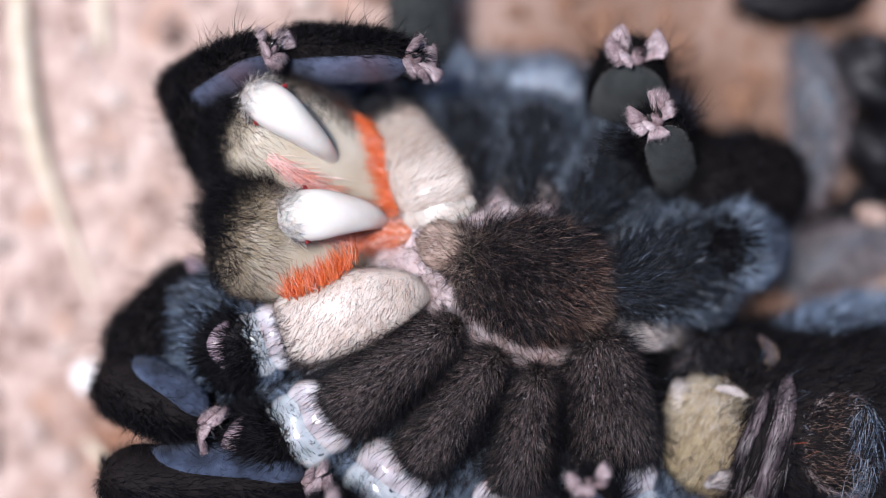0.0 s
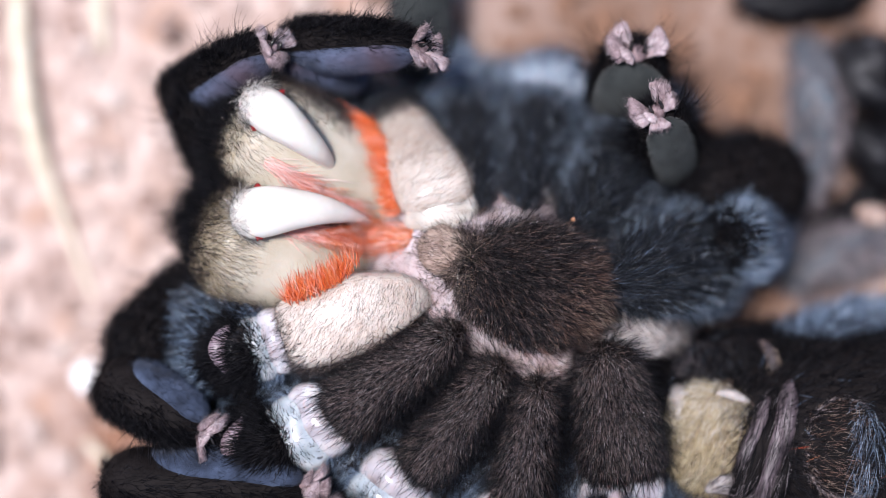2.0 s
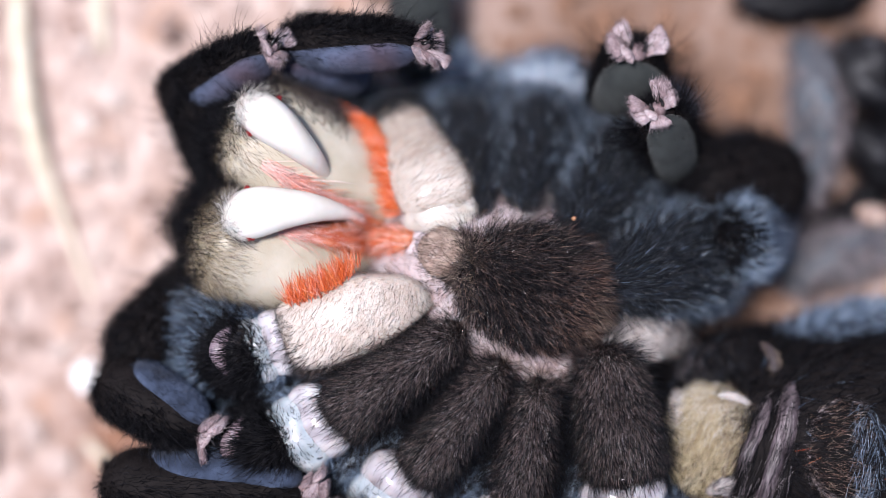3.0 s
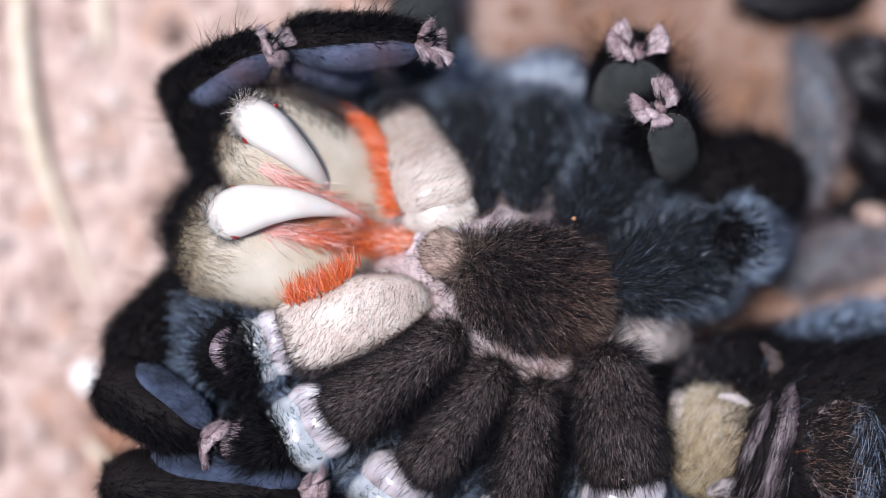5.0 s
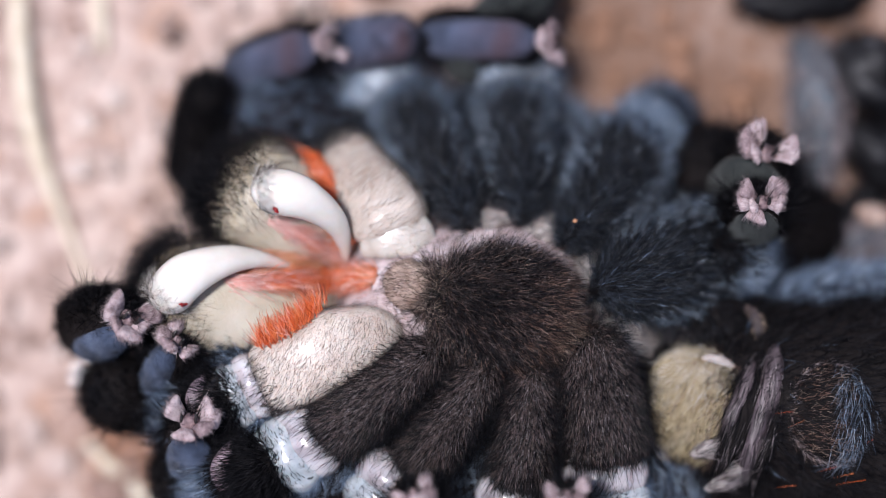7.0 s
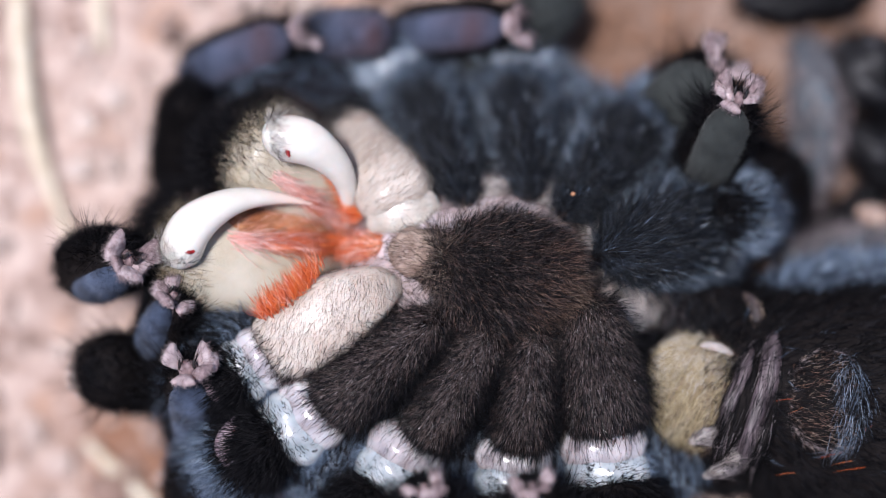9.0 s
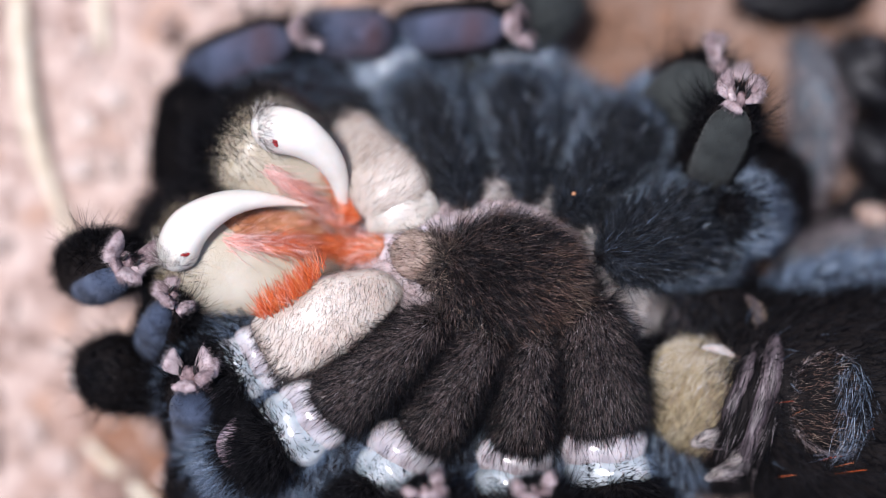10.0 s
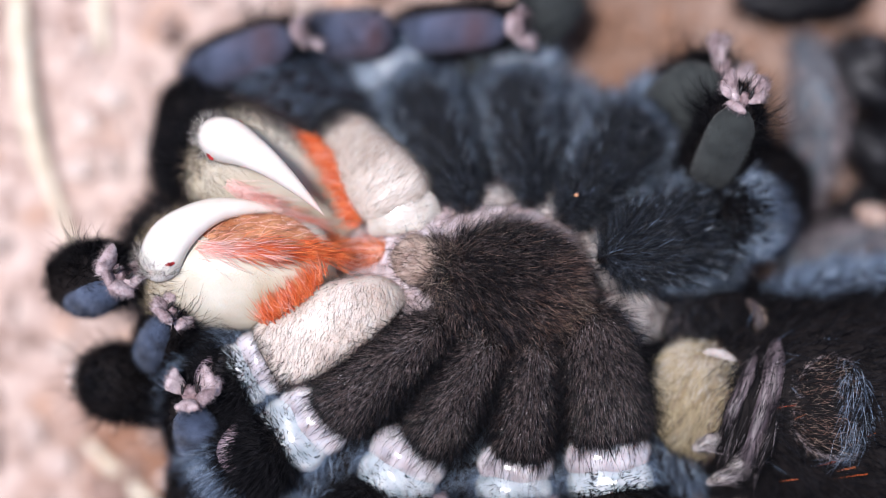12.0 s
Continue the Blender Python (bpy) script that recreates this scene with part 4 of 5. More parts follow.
def build_foot(root, length, r, pad, label, hair=HAIR_BLACK, count=2600, wide=0.58, tuft=1.15):
    """The last leg segment: hairy capsule, a velvet pad on its sole (z), pink claw tufts and two claws at the end."""
    g = Shape()
    s = g.loft(lu((0, 0, -r * 0.2, r, r), (length * 0.35, 0, -r * 0.1, r * 1.08, r), (length * 0.75, 0, 0, r * 0.9, r * 0.85), (length * 0.97, 0, 0, r * 0.62, r * 0.6)), SKIN_DARK, 24, 20, (0.2, 0.22), 0.02)
    g.hairs(s, hair, int(count * 1.8), 30, 0.6, 0.6, 0.2, where=lambda m, n, q: np.clip(0.85 - n[:, 2], 0, 1))
    g.hairs(s, hair, 260, 84, 0.32, 0.6, 0.25, where=lambda m, n, q: np.clip(0.6 - n[:, 2], 0, 1) * (n[:, 2] > -0.5) * (q > 0.5))
    ob = part("tarsus", g, root, label, (0, 0, 0))
    PLACE[ob] = np.zeros(3)
    g = Shape()
    s = g.loft(lu((length * (0.1 if wide < 0.8 else 0.0), 0, r * 0.45, r * 0.2 if wide < 0.8 else r * 0.7, r * 0.2), (length * 0.4, 0, r * 0.62, r * wide, r * 0.46), (length * 0.72, 0, r * 0.6, r * wide, r * 0.44), (length * 0.95, 0, r * 0.46, r * wide * 0.78, r * 0.34)), pad, 22, 18, (0.25, 0.2), 0.015)
    g.hairs(s, pad, 1100, 9, 0.55, 0.7, 0.2, where=lambda m, n, q: np.clip(n[:, 2] + 0.2, 0, 1), bend=False)
    part("scopula", g, ob, "velvety blue-grey sole pad" if pad is not PAD_GREY else "velvety dark grey sole pad", (0, 0, 0))
    g = Shape()
    for k in range(9):
        a = radians(rng.choice([-115, -70, 0, 55, 110]) + rng.uniform(-22, 22))
        cy, cz = math.sin(a), math.cos(a)
        q = r * rng.uniform(0.32, 0.62) * tuft
        root_p = np.array([length * rng.uniform(0.92, 0.97), cy * r * 0.2, cz * r * 0.2 + r * 0.1])
        out = np.array([rng.uniform(0.3, 1.1), cy, cz])
        w = r * rng.uniform(0.18, 0.32) * tuft
        rows = [(*root_p, w * 0.5, 4), (*(root_p + out * q * 0.4 + [q * 0.2, 0, 0]), w * 0.85, 7), (*(root_p + out * q * 0.75 + [q * 0.3, 0, 0]), w * 1.1, 7), (*(root_p + out * q + [q * 0.1, 0, 0]), w * 1.15, 4)]
        s = g.loft(lu(*rows), TUFT, 18, 16, (0.15, 0.14), 0.09, up=(-1.0, cy * 0.5, cz * 0.5), folds=0.3)
        g.hairs(s, TUFT, 120, 15, 0.97, 0.5, 0.08, where=lambda m, n, x: (x > 0.45) * 1.0 + 0.01, bend=False)
    ball = g.loft(lu((length * 0.9, 0, r * 0.1, r * 0.3, r * 0.3), (length * 0.98, 0, r * 0.15, r * 0.3, r * 0.28), (length * 1.04, 0, r * 0.2, r * 0.15, r * 0.15)), TUFT, 12, 9, (0.3, 0.4), 0.1)
    g.hairs(ball, HAIR_BLACK, 60, 34, 0.3, 0.8, 0.3, where=lambda m, n, x: np.clip(0.4 - n[:, 2], 0, 1))
    part("claw_tuft", g, ob, "fan of pinkish adhesive hairs", (0, 0, 0))
    for y in (-1, 1):
        g = Shape()
        g.loft(lu((length * 0.95, y * r * 0.14, 0, 4, 4), (length * 0.95 + r * 0.35, y * r * 0.2, r * 0.22, 4, 4), (length * 0.95 + r * 0.62, y * r * 0.2, r * 0.08, 1.5, 1.5)), CLAW, 8, 10, (0.1, 0.05))
        part("claw", g, ob, "", (0, 0, 0))
    return ob


def build_abdomen(root):
    g = Shape()
    s = g.loft([st(1176, 850, -210, 210, 150), st(1330, 770, -216, 190, 226), st(1500, 790, -220, 260, 250), st(1720, 820, -224, 260, 244), st(1880, 840, -236, 140, 150)], SKIN_DARK, 36, 30, (0.12, 0.2), 0.03)
    g.hairs(s, HAIR_BLACK, 11000, 44, 0.6, 0.9, 0.25, where=upward)
    g.hairs(s, HAIR_BLUE, 60, 50, 0.7, 0.6, 0.25, where=upward)
    ob = part("abdomen", g, root, "black bristled rear body", at(1400, 760, -150))
    g = Shape()
    s = g.loft([st(1268, 690, -60, 56, 16), st(1272, 728, -36, 76, 24), st(1274, 780, -28, 82, 28), st(1270, 836, -28, 76, 24), st(1264, 884, -48, 46, 16)], SKIN_TAN, 32, 26, (0.25, 0.25), 0.05, flat=0.2)
    lay = (-0.5, -0.9, 0)
    g.hairs(s, HAIR_GOLD, 6400, 30, 0.72, 0.4, 0.22, comb=lay, where=upward)
    g.hairs(s, HAIR_PALE, 1300, 30, 0.7, 0.4, 0.22, comb=lay, where=lambda m, n, q: np.clip(0.55 - q, 0, 1) * upward(m, n, q))
    g.hairs(s, HAIR_BROWN, 1300, 34, 0.75, 0.4, 0.25, comb=lay, where=lambda m, n, q: np.clip(q - 0.1, 0, 1) * upward(m, n, q))
    g.hairs(s, HAIR_RUST, 900, 44, 0.7, 0.45, 0.3, comb=lay, where=lambda m, n, q: np.clip((m[:, 0] - m[:, 0].mean()) / UNIT + 6, 0, 40) + 8 * (q > 0.8))
    g.hairs(s, HAIR_BLACK, 1300, 50, 0.6, 0.45, 0.3, comb=(-1, -0.3, 0), where=lambda m, n, q: np.clip((m[:, 0] - m[:, 0].mean()) / UNIT - 30, 0, 40) + 12 * (q > 0.85))
    part("book_lung", g, ob, "golden cream downy lung cover")
    g = Shape()
    for line, mat, w in (((1388, 690), (1364, 770), (1334, 850), (1306, 920)), SKIN_DARK, 24), (((1412, 680), (1400, 760), (1372, 850), (1346, 930)), STREAK, 19), (((1378, 700), (1354, 760), (1330, 812), (1310, 880)), STREAK, 11), (((1424, 740), (1412, 810), (1390, 870), (1366, 930)), SKIN_DARK, 12):
        top = 24 if mat is STREAK else 20
        s = g.loft([st(u, v, h + top, w * k, 14) for (u, v), h, k in zip(line, (-34, -6, -4, -28), (0.9, 1, 1.1, 0.9))], mat, 18, 28, (0.25, 0.25), 0.22, folds=0.6)
        g.hairs(s, HAIR_BLACK, 200, 50, 0.88, 0.5, 0.12, where=upward)
        g.hairs(s, HAIR_GREY, 36, 46, 0.9, 0.45, 0.1, where=upward)
    part("lung_fold", g, ob, "ridged dark fold with mauve streaks")
    g = Shape()
    s = g.loft([st(1424, 806, -2, 44, 18), st(1462, 806, 12, 76, 28), st(1506, 806, 18, 88, 32), st(1552, 806, 10, 78, 28), st(1590, 806, -6, 44, 18)], SKIN_DARK, 32, 24, (0.3, 0.3), 0.03, flat=0.1)
    rim = lambda m, n, q: np.clip(0.75 - n[:, 2], 0, 1) * (n[:, 2] > 0.1)
    g.hairs(s, HAIR_BLACK, 1500, 24, 0.7, 0.6, 0.25, where=upward)
    g.hairs(s, HAIR_RUST, 420, 20, 0.7, 0.45, 0.3, where=lambda m, n, q: (q < 0.62) * upward(m, n, q))
    g.hairs(s, HAIR_TAN, 160, 20, 0.7, 0.4, 0.3, where=lambda m, n, q: (q < 0.55) * upward(m, n, q))
    g.hairs(s, HAIR_GREY, 420, 26, 0.8, 0.5, 0.2, where=rim)
    g.hairs(s, HAIR_ICE, 70, 56, 0.8, 0.42, 0.2, comb=(-0.45, -1, 0), where=lambda m, n, q: np.exp(-((q - 0.62) / 0.1) ** 2) * upward(m, n, q))
    g.hairs(s, HAIR_BLUE, 240, 50, 0.8, 0.42, 0.2, comb=(-0.4, -1, 0), where=lambda m, n, q: (q > 0.5) * upward(m, n, q))
    part("lung_cover", g, ob, "brown rear lung cover edged in blue hairs")
    g = Shape()
    s = g.loft([st(1206, 654, -104, 24, 24), st(1254, 652, -84, 42, 34), st(1306, 652, -70, 52, 36), st(1348, 648, -78, 48, 30), st(1372, 652, -100, 30, 20)], SKIN_DARK, 24, 22, (0.3, 0.3), 0.06, folds=0.3)
    g.hairs(s, HAIR_BLACK, 1500, 26, 0.75, 0.6, 0.25, where=upward, comb=(0.3, -1, 0))
    g.hairs(s, HAIR_SLATE, 500, 28, 0.75, 0.6, 0.25, where=lambda m, n, q: np.clip(0.6 - q, 0, 1) * upward(m, n, q), comb=(0.3, -1, 0))
    g.hairs(s, HAIR_GREY, 160, 26, 0.8, 0.5, 0.25, where=lambda m, n, q: np.clip(0.4 - q, 0, 1) * upward(m, n, q), comb=(0.3, -1, 0))
    part("waist_fold", g, ob, "dark fold at the waist")
    g = Shape()
    s = g.loft([st(1352, 610, -62, 6, 5), st(1374, 632, -46, 11, 7), st(1382, 668, -36, 13, 8), st(1380, 712, -26, 9, 8)], STREAK, 14, 26, (0.1, 0.1), 0.08)
    g.hairs(s, HAIR_BLACK, 160, 26, 0.85, 0.4, 0.2, where=upward)
    g.hairs(s, HAIR_TAN, 120, 24, 0.85, 0.4, 0.2, where=upward)
    part("waist_rim", g, ob, "mauve-grey rim of an ear-shaped fold")
    g = Shape()
    s = g.loft([st(1276, 706, -8, 5, 4), st(1306, 708, 2, 9, 5), st(1338, 722, -4, 6, 4)], WAIST, 12, 12, (0.3, 0.3), 0.05)
    part("white_fold", g, ob, "shiny white membrane fold")
    g = Shape()
    s = g.loft([st(1404, 622, -96, 12, 12), st(1408, 664, -70, 20, 16), st(1404, 704, -64, 12, 10)], FAR_MEMBRANE, 16, 16, (0.3, 0.3), 0.1)
    g.hairs(s, HAIR_BLUE, 260, 34, 0.8, 0.5, 0.2, where=upward)
    part("side_fold", g, ob, "pale blue fold beside the lung")
    g = Shape()
    s = g.loft([st(1376, 650, -170, 40, 50), st(1460, 616, -150, 60, 60), st(1580, 610, -150, 76, 60), st(1700, 640, -170, 60, 60)], SKIN_DARK, 24, 18, (0.2, 0.2), 0.05)
    g.hairs(s, HAIR_BLUE, 2600, 44, 0.6, 1.0, 0.25, where=upward)
    g.hairs(s, HAIR_ICE, 400, 44, 0.6, 1.0, 0.25, where=upward)
    part("flank_fur", g, ob, "slate-blue fur on the flank")
    for u, v, w in ((1292, 868, 20), (1342, 905, 24), (1318, 930, 16)):
        g = Shape()
        s = g.loft([st(u - 36, v + 12, -14, w * 0.4, 8), st(u, v, 4, w * 0.8, 14), st(u + 36, v - 12, -10, w * 0.4, 8)], WAIST, 18, 16, (0.3, 0.3), 0.2, folds=0.6)
        g.hairs(s, HAIR_GREY, 160, 34, 0.9, 0.45, 0.2, where=upward)
        g.hairs(s, HAIR_BLACK, 120, 34, 0.9, 0.45, 0.2, where=upward)
        part("pale_fold", g, ob, "pinkish white fold of skin")
    g = Shape()
    n = 8
    p = np.stack([rng.uniform(1440, 1640, n), rng.uniform(800, 960, n)], 1)
    q = np.array([at(u, v, 20) for u, v in p])
    g.bristles(q, np.broadcast_to([0, 0, 1.0], q.shape), np.broadcast_to([-1.0, -0.35, 0], q.shape), HAIR_RED, 64, 0.8, 0.5, 0.15)
    part("red_hairs", g, ob, "long thin reddish hairs")
    return ob


build_ground()
build_crumbs()
build_perlite()
build_straw([(30, -60, FLOOR + 30, 0.9), (34, 60, FLOOR + 36, 1.1), (46, 180, FLOOR + 32, 1.2), (70, 280, FLOOR + 26, 1.0), (112, 390, FLOOR + 18, 0.6), (165, 530, FLOOR + 10, 0.4)], 17, "long cream dry grass stalk lying on soil")
build_straw([(150, 780, FLOOR + 10, 0.6), (210, 840, FLOOR + 22, 1.0), (280, 905, FLOOR + 26, 1.0)], 14, "short pale dry grass stalk beside the leg")
build_straw([(172, -60, FLOOR + 8, 0.7), (176, 20, FLOOR + 12, 1.0), (184, 92, FLOOR + 8, 0.6)], 15, "broken pale bit of dry stalk half sunk in soil")
build_shed_skin()
spider = thing("tarantula", ROOT, "freshly moulted black tarantula lying on its back on soil", "tarantula")
BODY = build_body(spider)
PALP_KNEE = build_knee(spider)
PALP_BASE, PALP_FAR = build_palp(spider), build_maxilla_far(spider)
NEAR = {k: build_leg_base(spider, r, False) for k, r in NEAR_LEGS.items()}
FAR = {k: build_leg_base(spider, r, True) for k, r in FAR_LEGS.items()}
build_speck(FAR["third"])
JAW_NEAR, JAW_FAR = build_chelicera(spider, 1), build_chelicera(spider, -1)
FANG_NEAR, FANG_FAR = build_fang(JAW_NEAR, FANG_LENGTHS[0]), build_fang(JAW_FAR, FANG_LENGTHS[1], 0.86)
for fang in (FANG_NEAR, FANG_FAR):
    for x, y, z, r in ((14, -44, -4, 8), (20, 44, -6, 7), (62, -27, 50, 4)):
        build_red_spot(fang, x, y * (1 if fang is FANG_NEAR else 0.86), z, r)
ABDOMEN = build_abdomen(spider)

leg_label = "black hairy leg segment"
FOOT = {
    "left_upper": build_foot(spider, 275, 48, PAD_MAUVE, "black hairy foot with a mauve-blue sole", wide=0.84),
    "upper": build_foot(spider, 280, 44, PAD_MAUVE, "black hairy foot with a mauve-blue sole", wide=0.84, tuft=1.6),
    "right_back": build_foot(spider, 260, 62, PAD_GREY, "black hairy foot with a grey sole", wide=1.0),
    "right_front": build_foot(spider, 240, 52, PAD_GREY, "black hairy foot with a grey sole", wide=0.8),
    "palp": build_foot(spider, 240, 62, PAD_BLUE, "black hairy palp foot with a blue sole"),
    "lower": build_foot(spider, 390, 62, PAD_BLUE, "long black hairy foot with a blue sole", count=3600, wide=0.7),
    "middle": build_foot(spider, 240, 50, PAD_BLUE, "black hairy foot with a blue sole"),
    "bottom_a": build_foot(spider, 240, 44, PAD_BLUE, "black hairy foot with a blue sole"),
    "bottom_b": build_foot(spider, 240, 44, PAD_BLUE, "black hairy foot with a blue sole"),
}
SEGMENT = {
    "left_upper": build_segment(spider, "tibia", 260, 46, 44, leg_label),
    "upper": build_segment(spider, "tibia", 210, 50, 48, "dark mauve leg segment with thin hair", HAIR_SLATE, 500, 22, PAD_MAUVE),
    "grey": build_segment(spider, "metatarsus", 290, 58, 54, "smooth dark grey leg segment", HAIR_SLATE, 700, 20, PAD_GREY),
    "palp": build_segment(spider, "tibia", 260, 62, 64, leg_label),
    "lower": build_segment(spider, "tibia", 300, 72, 66, leg_label),
    "behind": build_segment(spider, "femur", 250, 84, 78, "slate-blue hairy leg segment", HAIR_BLUE, 1300, 40),
    "right": build_segment(spider, "tibia", 260, 80, 70, leg_label),
    "right_low": build_segment(spider, "femur", 300, 84, 76, leg_label),
}

rim = Shape()
rim.loft(lu((16, -50, 50, 12, 9), (34, 0, 78, 22, 10), (16, 50, 50, 12, 9)), RIM, 16, 16, (0.25, 0.25), 0.04)
part("joint_rim", rim, SEGMENT["palp"], "smooth lilac joint rim", (0, 0, 0))


# ---- what moves ----
def inside(m):
    return Matrix.Translation([-c for c in ROOT]) @ m


BODY_ROWS = [  # seconds, shift to the right and up, turn
    (0, -3, 14, 1), (0.5, -3, 13, 1), (1, -2, 11, 0.7), (1.5, -2, 8, 0.5), (2, -2, 6, 0.4), (2.5, -2, 4, 0.2), (3, -1, 2, 0), (5, 0, 0, 0), (6.2, 0, 0, 0), (6.3, 2, 4, 0), (6.4, -16, -11, 1.5),
    (6.5, -41, -72, 4), (6.8, -65, -73, 7), (7.0, -62, -55, 7), (7.2, -49, -16, 7), (8.8, -53, 3, 7.5), (9.5, -51, 0, 7), (10.5, -49, -3, 6.5), (11.5, -48, -6, 6), (12, -48, -11, 6),
]
ABDOMEN_ROWS = [(0, -5, 14, 0), (1.5, -4, 8, 0), (3, 0, 2, 0), (6.2, 0, 0, 0), (6.4, -8, 6, 0), (6.5, -25, 25, 0), (6.8, -28, 60, 0), (7.2, -30, 75, 0), (8.8, -32, 92, 0), (9.5, -30, 90, 0), (12, -26, 80, 0)]
PALP_ROWS = [(0, (747, 510), (515, 565)), (1.5, (747, 515), (517, 570)), (3, *PALP), (6.2, *PALP), (6.3, (760, 510), (540, 555)), (6.4, (742, 530), (512, 580)), (6.5, (720, 565), (485, 625)), (6.8, (700, 580), (470, 655)), (7.0, (700, 570), (470, 650)),
             (7.2, (715, 525), (480, 600)), (8.8, (705, 490), (473, 603)), (10.5, (702, 503), (474, 600)), (12, (707, 510), (477, 610))]
FAR_PALP_ROWS = [(0, (782, 391), (684, 202)), (1.5, (784, 392), (688, 201)), (3, *FAR_PALP), (6.2, *FAR_PALP), (6.3, (788, 392), (692, 198)), (6.4, (764, 408), (664, 220)), (6.5, (734, 441), (630, 250)), (6.8, (706, 446), (596, 265)), (7.0, (706, 431), (592, 258)),
                 (7.2, (729, 406), (612, 224)), (8.8, (718, 387), (600, 218)), (10.5, (716, 389), (594, 220)), (12, (720, 394), (588, 224))]
KNEE_ROWS = [(0, -4, 10, 0), (3, 0, 0, 0), (6.2, 0, 0, 0), (6.3, 10, 4, 0), (6.5, 26, -60, 4), (6.8, 30, -80, 4), (7.2, 34, -40, 4), (8.8, 34, -24, 4), (12, 34, -40, 4)]  # shift to the right and up, turn
NEAR_ROWS = {
    "first": [(0, (800, 576), (592, 734)), (3, (806, 588), (590, 742)), (6.2, (806, 588), (590, 742)), (6.4, (796, 590), (580, 744)), (6.5, (785, 632), (582, 786)), (6.8, (775, 640), (575, 800)), (7.2, (776, 584), (572, 744)), (9.5, (777, 559), (581, 725)), (12, (779, 569), (583, 735))],
    "second": [(0, (872, 638), (735, 815)), (3, (884, 652), (738, 842)), (6.2, (884, 652), (738, 842)), (6.4, (874, 650), (730, 840)), (6.5, (868, 672), (722, 860)), (6.8, (864, 680), (716, 868)), (7.2, (872, 606), (746, 800)), (9.5, (870, 584), (752, 776)), (12, (874, 594), (756, 786))],
    "third": [(0, (948, 662), (915, 860)), (3, (952, 682), (918, 890)), (6.2, (952, 682), (918, 890)), (6.4, (945, 676), (914, 882)), (6.5, (945, 680), (916, 886)), (6.8, (945, 680), (920, 884)), (7.2, (946, 616), (917, 820)), (9.5, (950, 584), (920, 786)), (12, (950, 598), (922, 798))],
    "fourth": [(0, (1060, 600), (1092, 815)), (3, (1072, 622), (1108, 846)), (6.2, (1072, 622), (1108, 846)), (6.4, (1062, 616), (1096, 838)), (6.5, (1052, 620), (1080, 838)), (6.8, (1048, 614), (1076, 826)), (7.2, (1044, 576), (1076, 792)), (9.5, (1040, 538), (1074, 756)), (12, (1045, 554), (1080, 772))],
}
FAR_ROWS = {
    "first": [(0, (840, 430), (812, 200)), (3, (846, 420), (818, 186)), (6.2, (846, 420), (818, 186)), (6.4, (836, 412), (780, 190)), (6.5, (828, 410), (736, 190)), (6.8, (826, 412), (706, 198)), (7.2, (834, 392), (730, 172)), (9.5, (832, 380), (728, 160)), (12, (832, 382), (730, 162))],
    "second": [(0, (914, 412), (944, 210)), (3, (920, 400), (950, 196)), (6.2, (920, 400), (950, 196)), (6.4, (918, 392), (930, 190)), (6.5, (918, 395), (910, 192)), (6.8, (920, 402), (905, 200)), (7.2, (934, 372), (908, 178)), (9.5, (934, 354), (906, 170)), (12, (936, 356), (908, 172))],
    "third": [(0, (992, 438), (1110, 276)), (3, (1000, 426), (1118, 262)), (6.2, (1000, 426), (1118, 262)), (6.4, (996, 412), (1106, 256)), (6.5, (1004, 424), (1104, 275)), (6.8, (1012, 432), (1108, 290)), (7.2, (1008, 404), (1112, 256)), (9.5, (1004, 374), (1118, 236)), (12, (1010, 376), (1122, 238))],
    "fourth": [(0, (1052, 516), (1262, 452)), (3, (1060, 508), (1270, 440)), (6.2, (1060, 508), (1270, 440)), (6.4, (1054, 500), (1262, 440)), (6.5, (1054, 520), (1260, 460)), (6.8, (1056, 526), (1262, 472)), (7.2, (1054, 492), (1262, 432)), (9.5, (1062, 452), (1268, 390)), (12, (1070, 456), (1274, 396))],
}
JAW_NEAR_ROWS = [  # seconds, hinge end, root end, roll
    (0, (388, 408, -20), (660, 470), 0), (0.5, (362, 408, -30), (660, 470), 0), (1, (354, 408, -35), (660, 470), 0), (1.5, (345, 412, -48), (660, 472), 0), (3, (330, 416, -64), (660, 472), 0),
    (5, (312, 418, -84), (660, 474), 0), (6.2, (306, 416, -84), (660, 474), 0), (6.3, (318, 460, -84), (660, 466), 0), (6.4, (300, 486, -84), (640, 486), -3),
    (6.5, (288, 520, -84), (620, 530), -3), (6.8, (254, 548, -84), (600, 545), -3), (7.0, (254, 532, -84), (600, 530), -3), (7.2, (268, 470, -84), (610, 490), -3),
    (8.8, (258, 446, -84), (605, 470), -3), (9.5, (256, 448, -84), (605, 472), -3), (10.5, (250, 452, -84), (605, 476), -3), (11.5, (244, 458, -90), (605, 478), -3), (12, (236, 470, -98), (612, 484), -3),
]
JAW_FAR_ROWS = [
    (0, (408, 190, -70), (690, 372), 0), (1.5, (404, 196, -70), (690, 374), 0), (3, (396, 206, -72), (690, 376), 0), (5, (392, 212, -78), (690, 380), 0),
    (6.2, (394, 210, -78), (690, 380), 0), (6.3, (412, 206, -75), (690, 385), 0), (6.4, (404, 250, -75), (675, 410), 4), (6.5, (398, 302, -75), (650, 450), 8),
    (6.8, (378, 328, -75), (640, 460), 8), (7.0, (384, 306, -75), (640, 445), 8), (7.2, (404, 254, -75), (650, 420), 10), (8.8, (402, 226, -75), (650, 400), 10),
    (9.5, (394, 218, -75), (646, 396), 10), (10.5, (384, 208, -75), (642, 392), 8), (11, (378, 204, -75), (640, 392), 6), (11.5, (366, 210, -80), (635, 392), 4), (12, (330, 240, -92), (620, 400), 0),
]
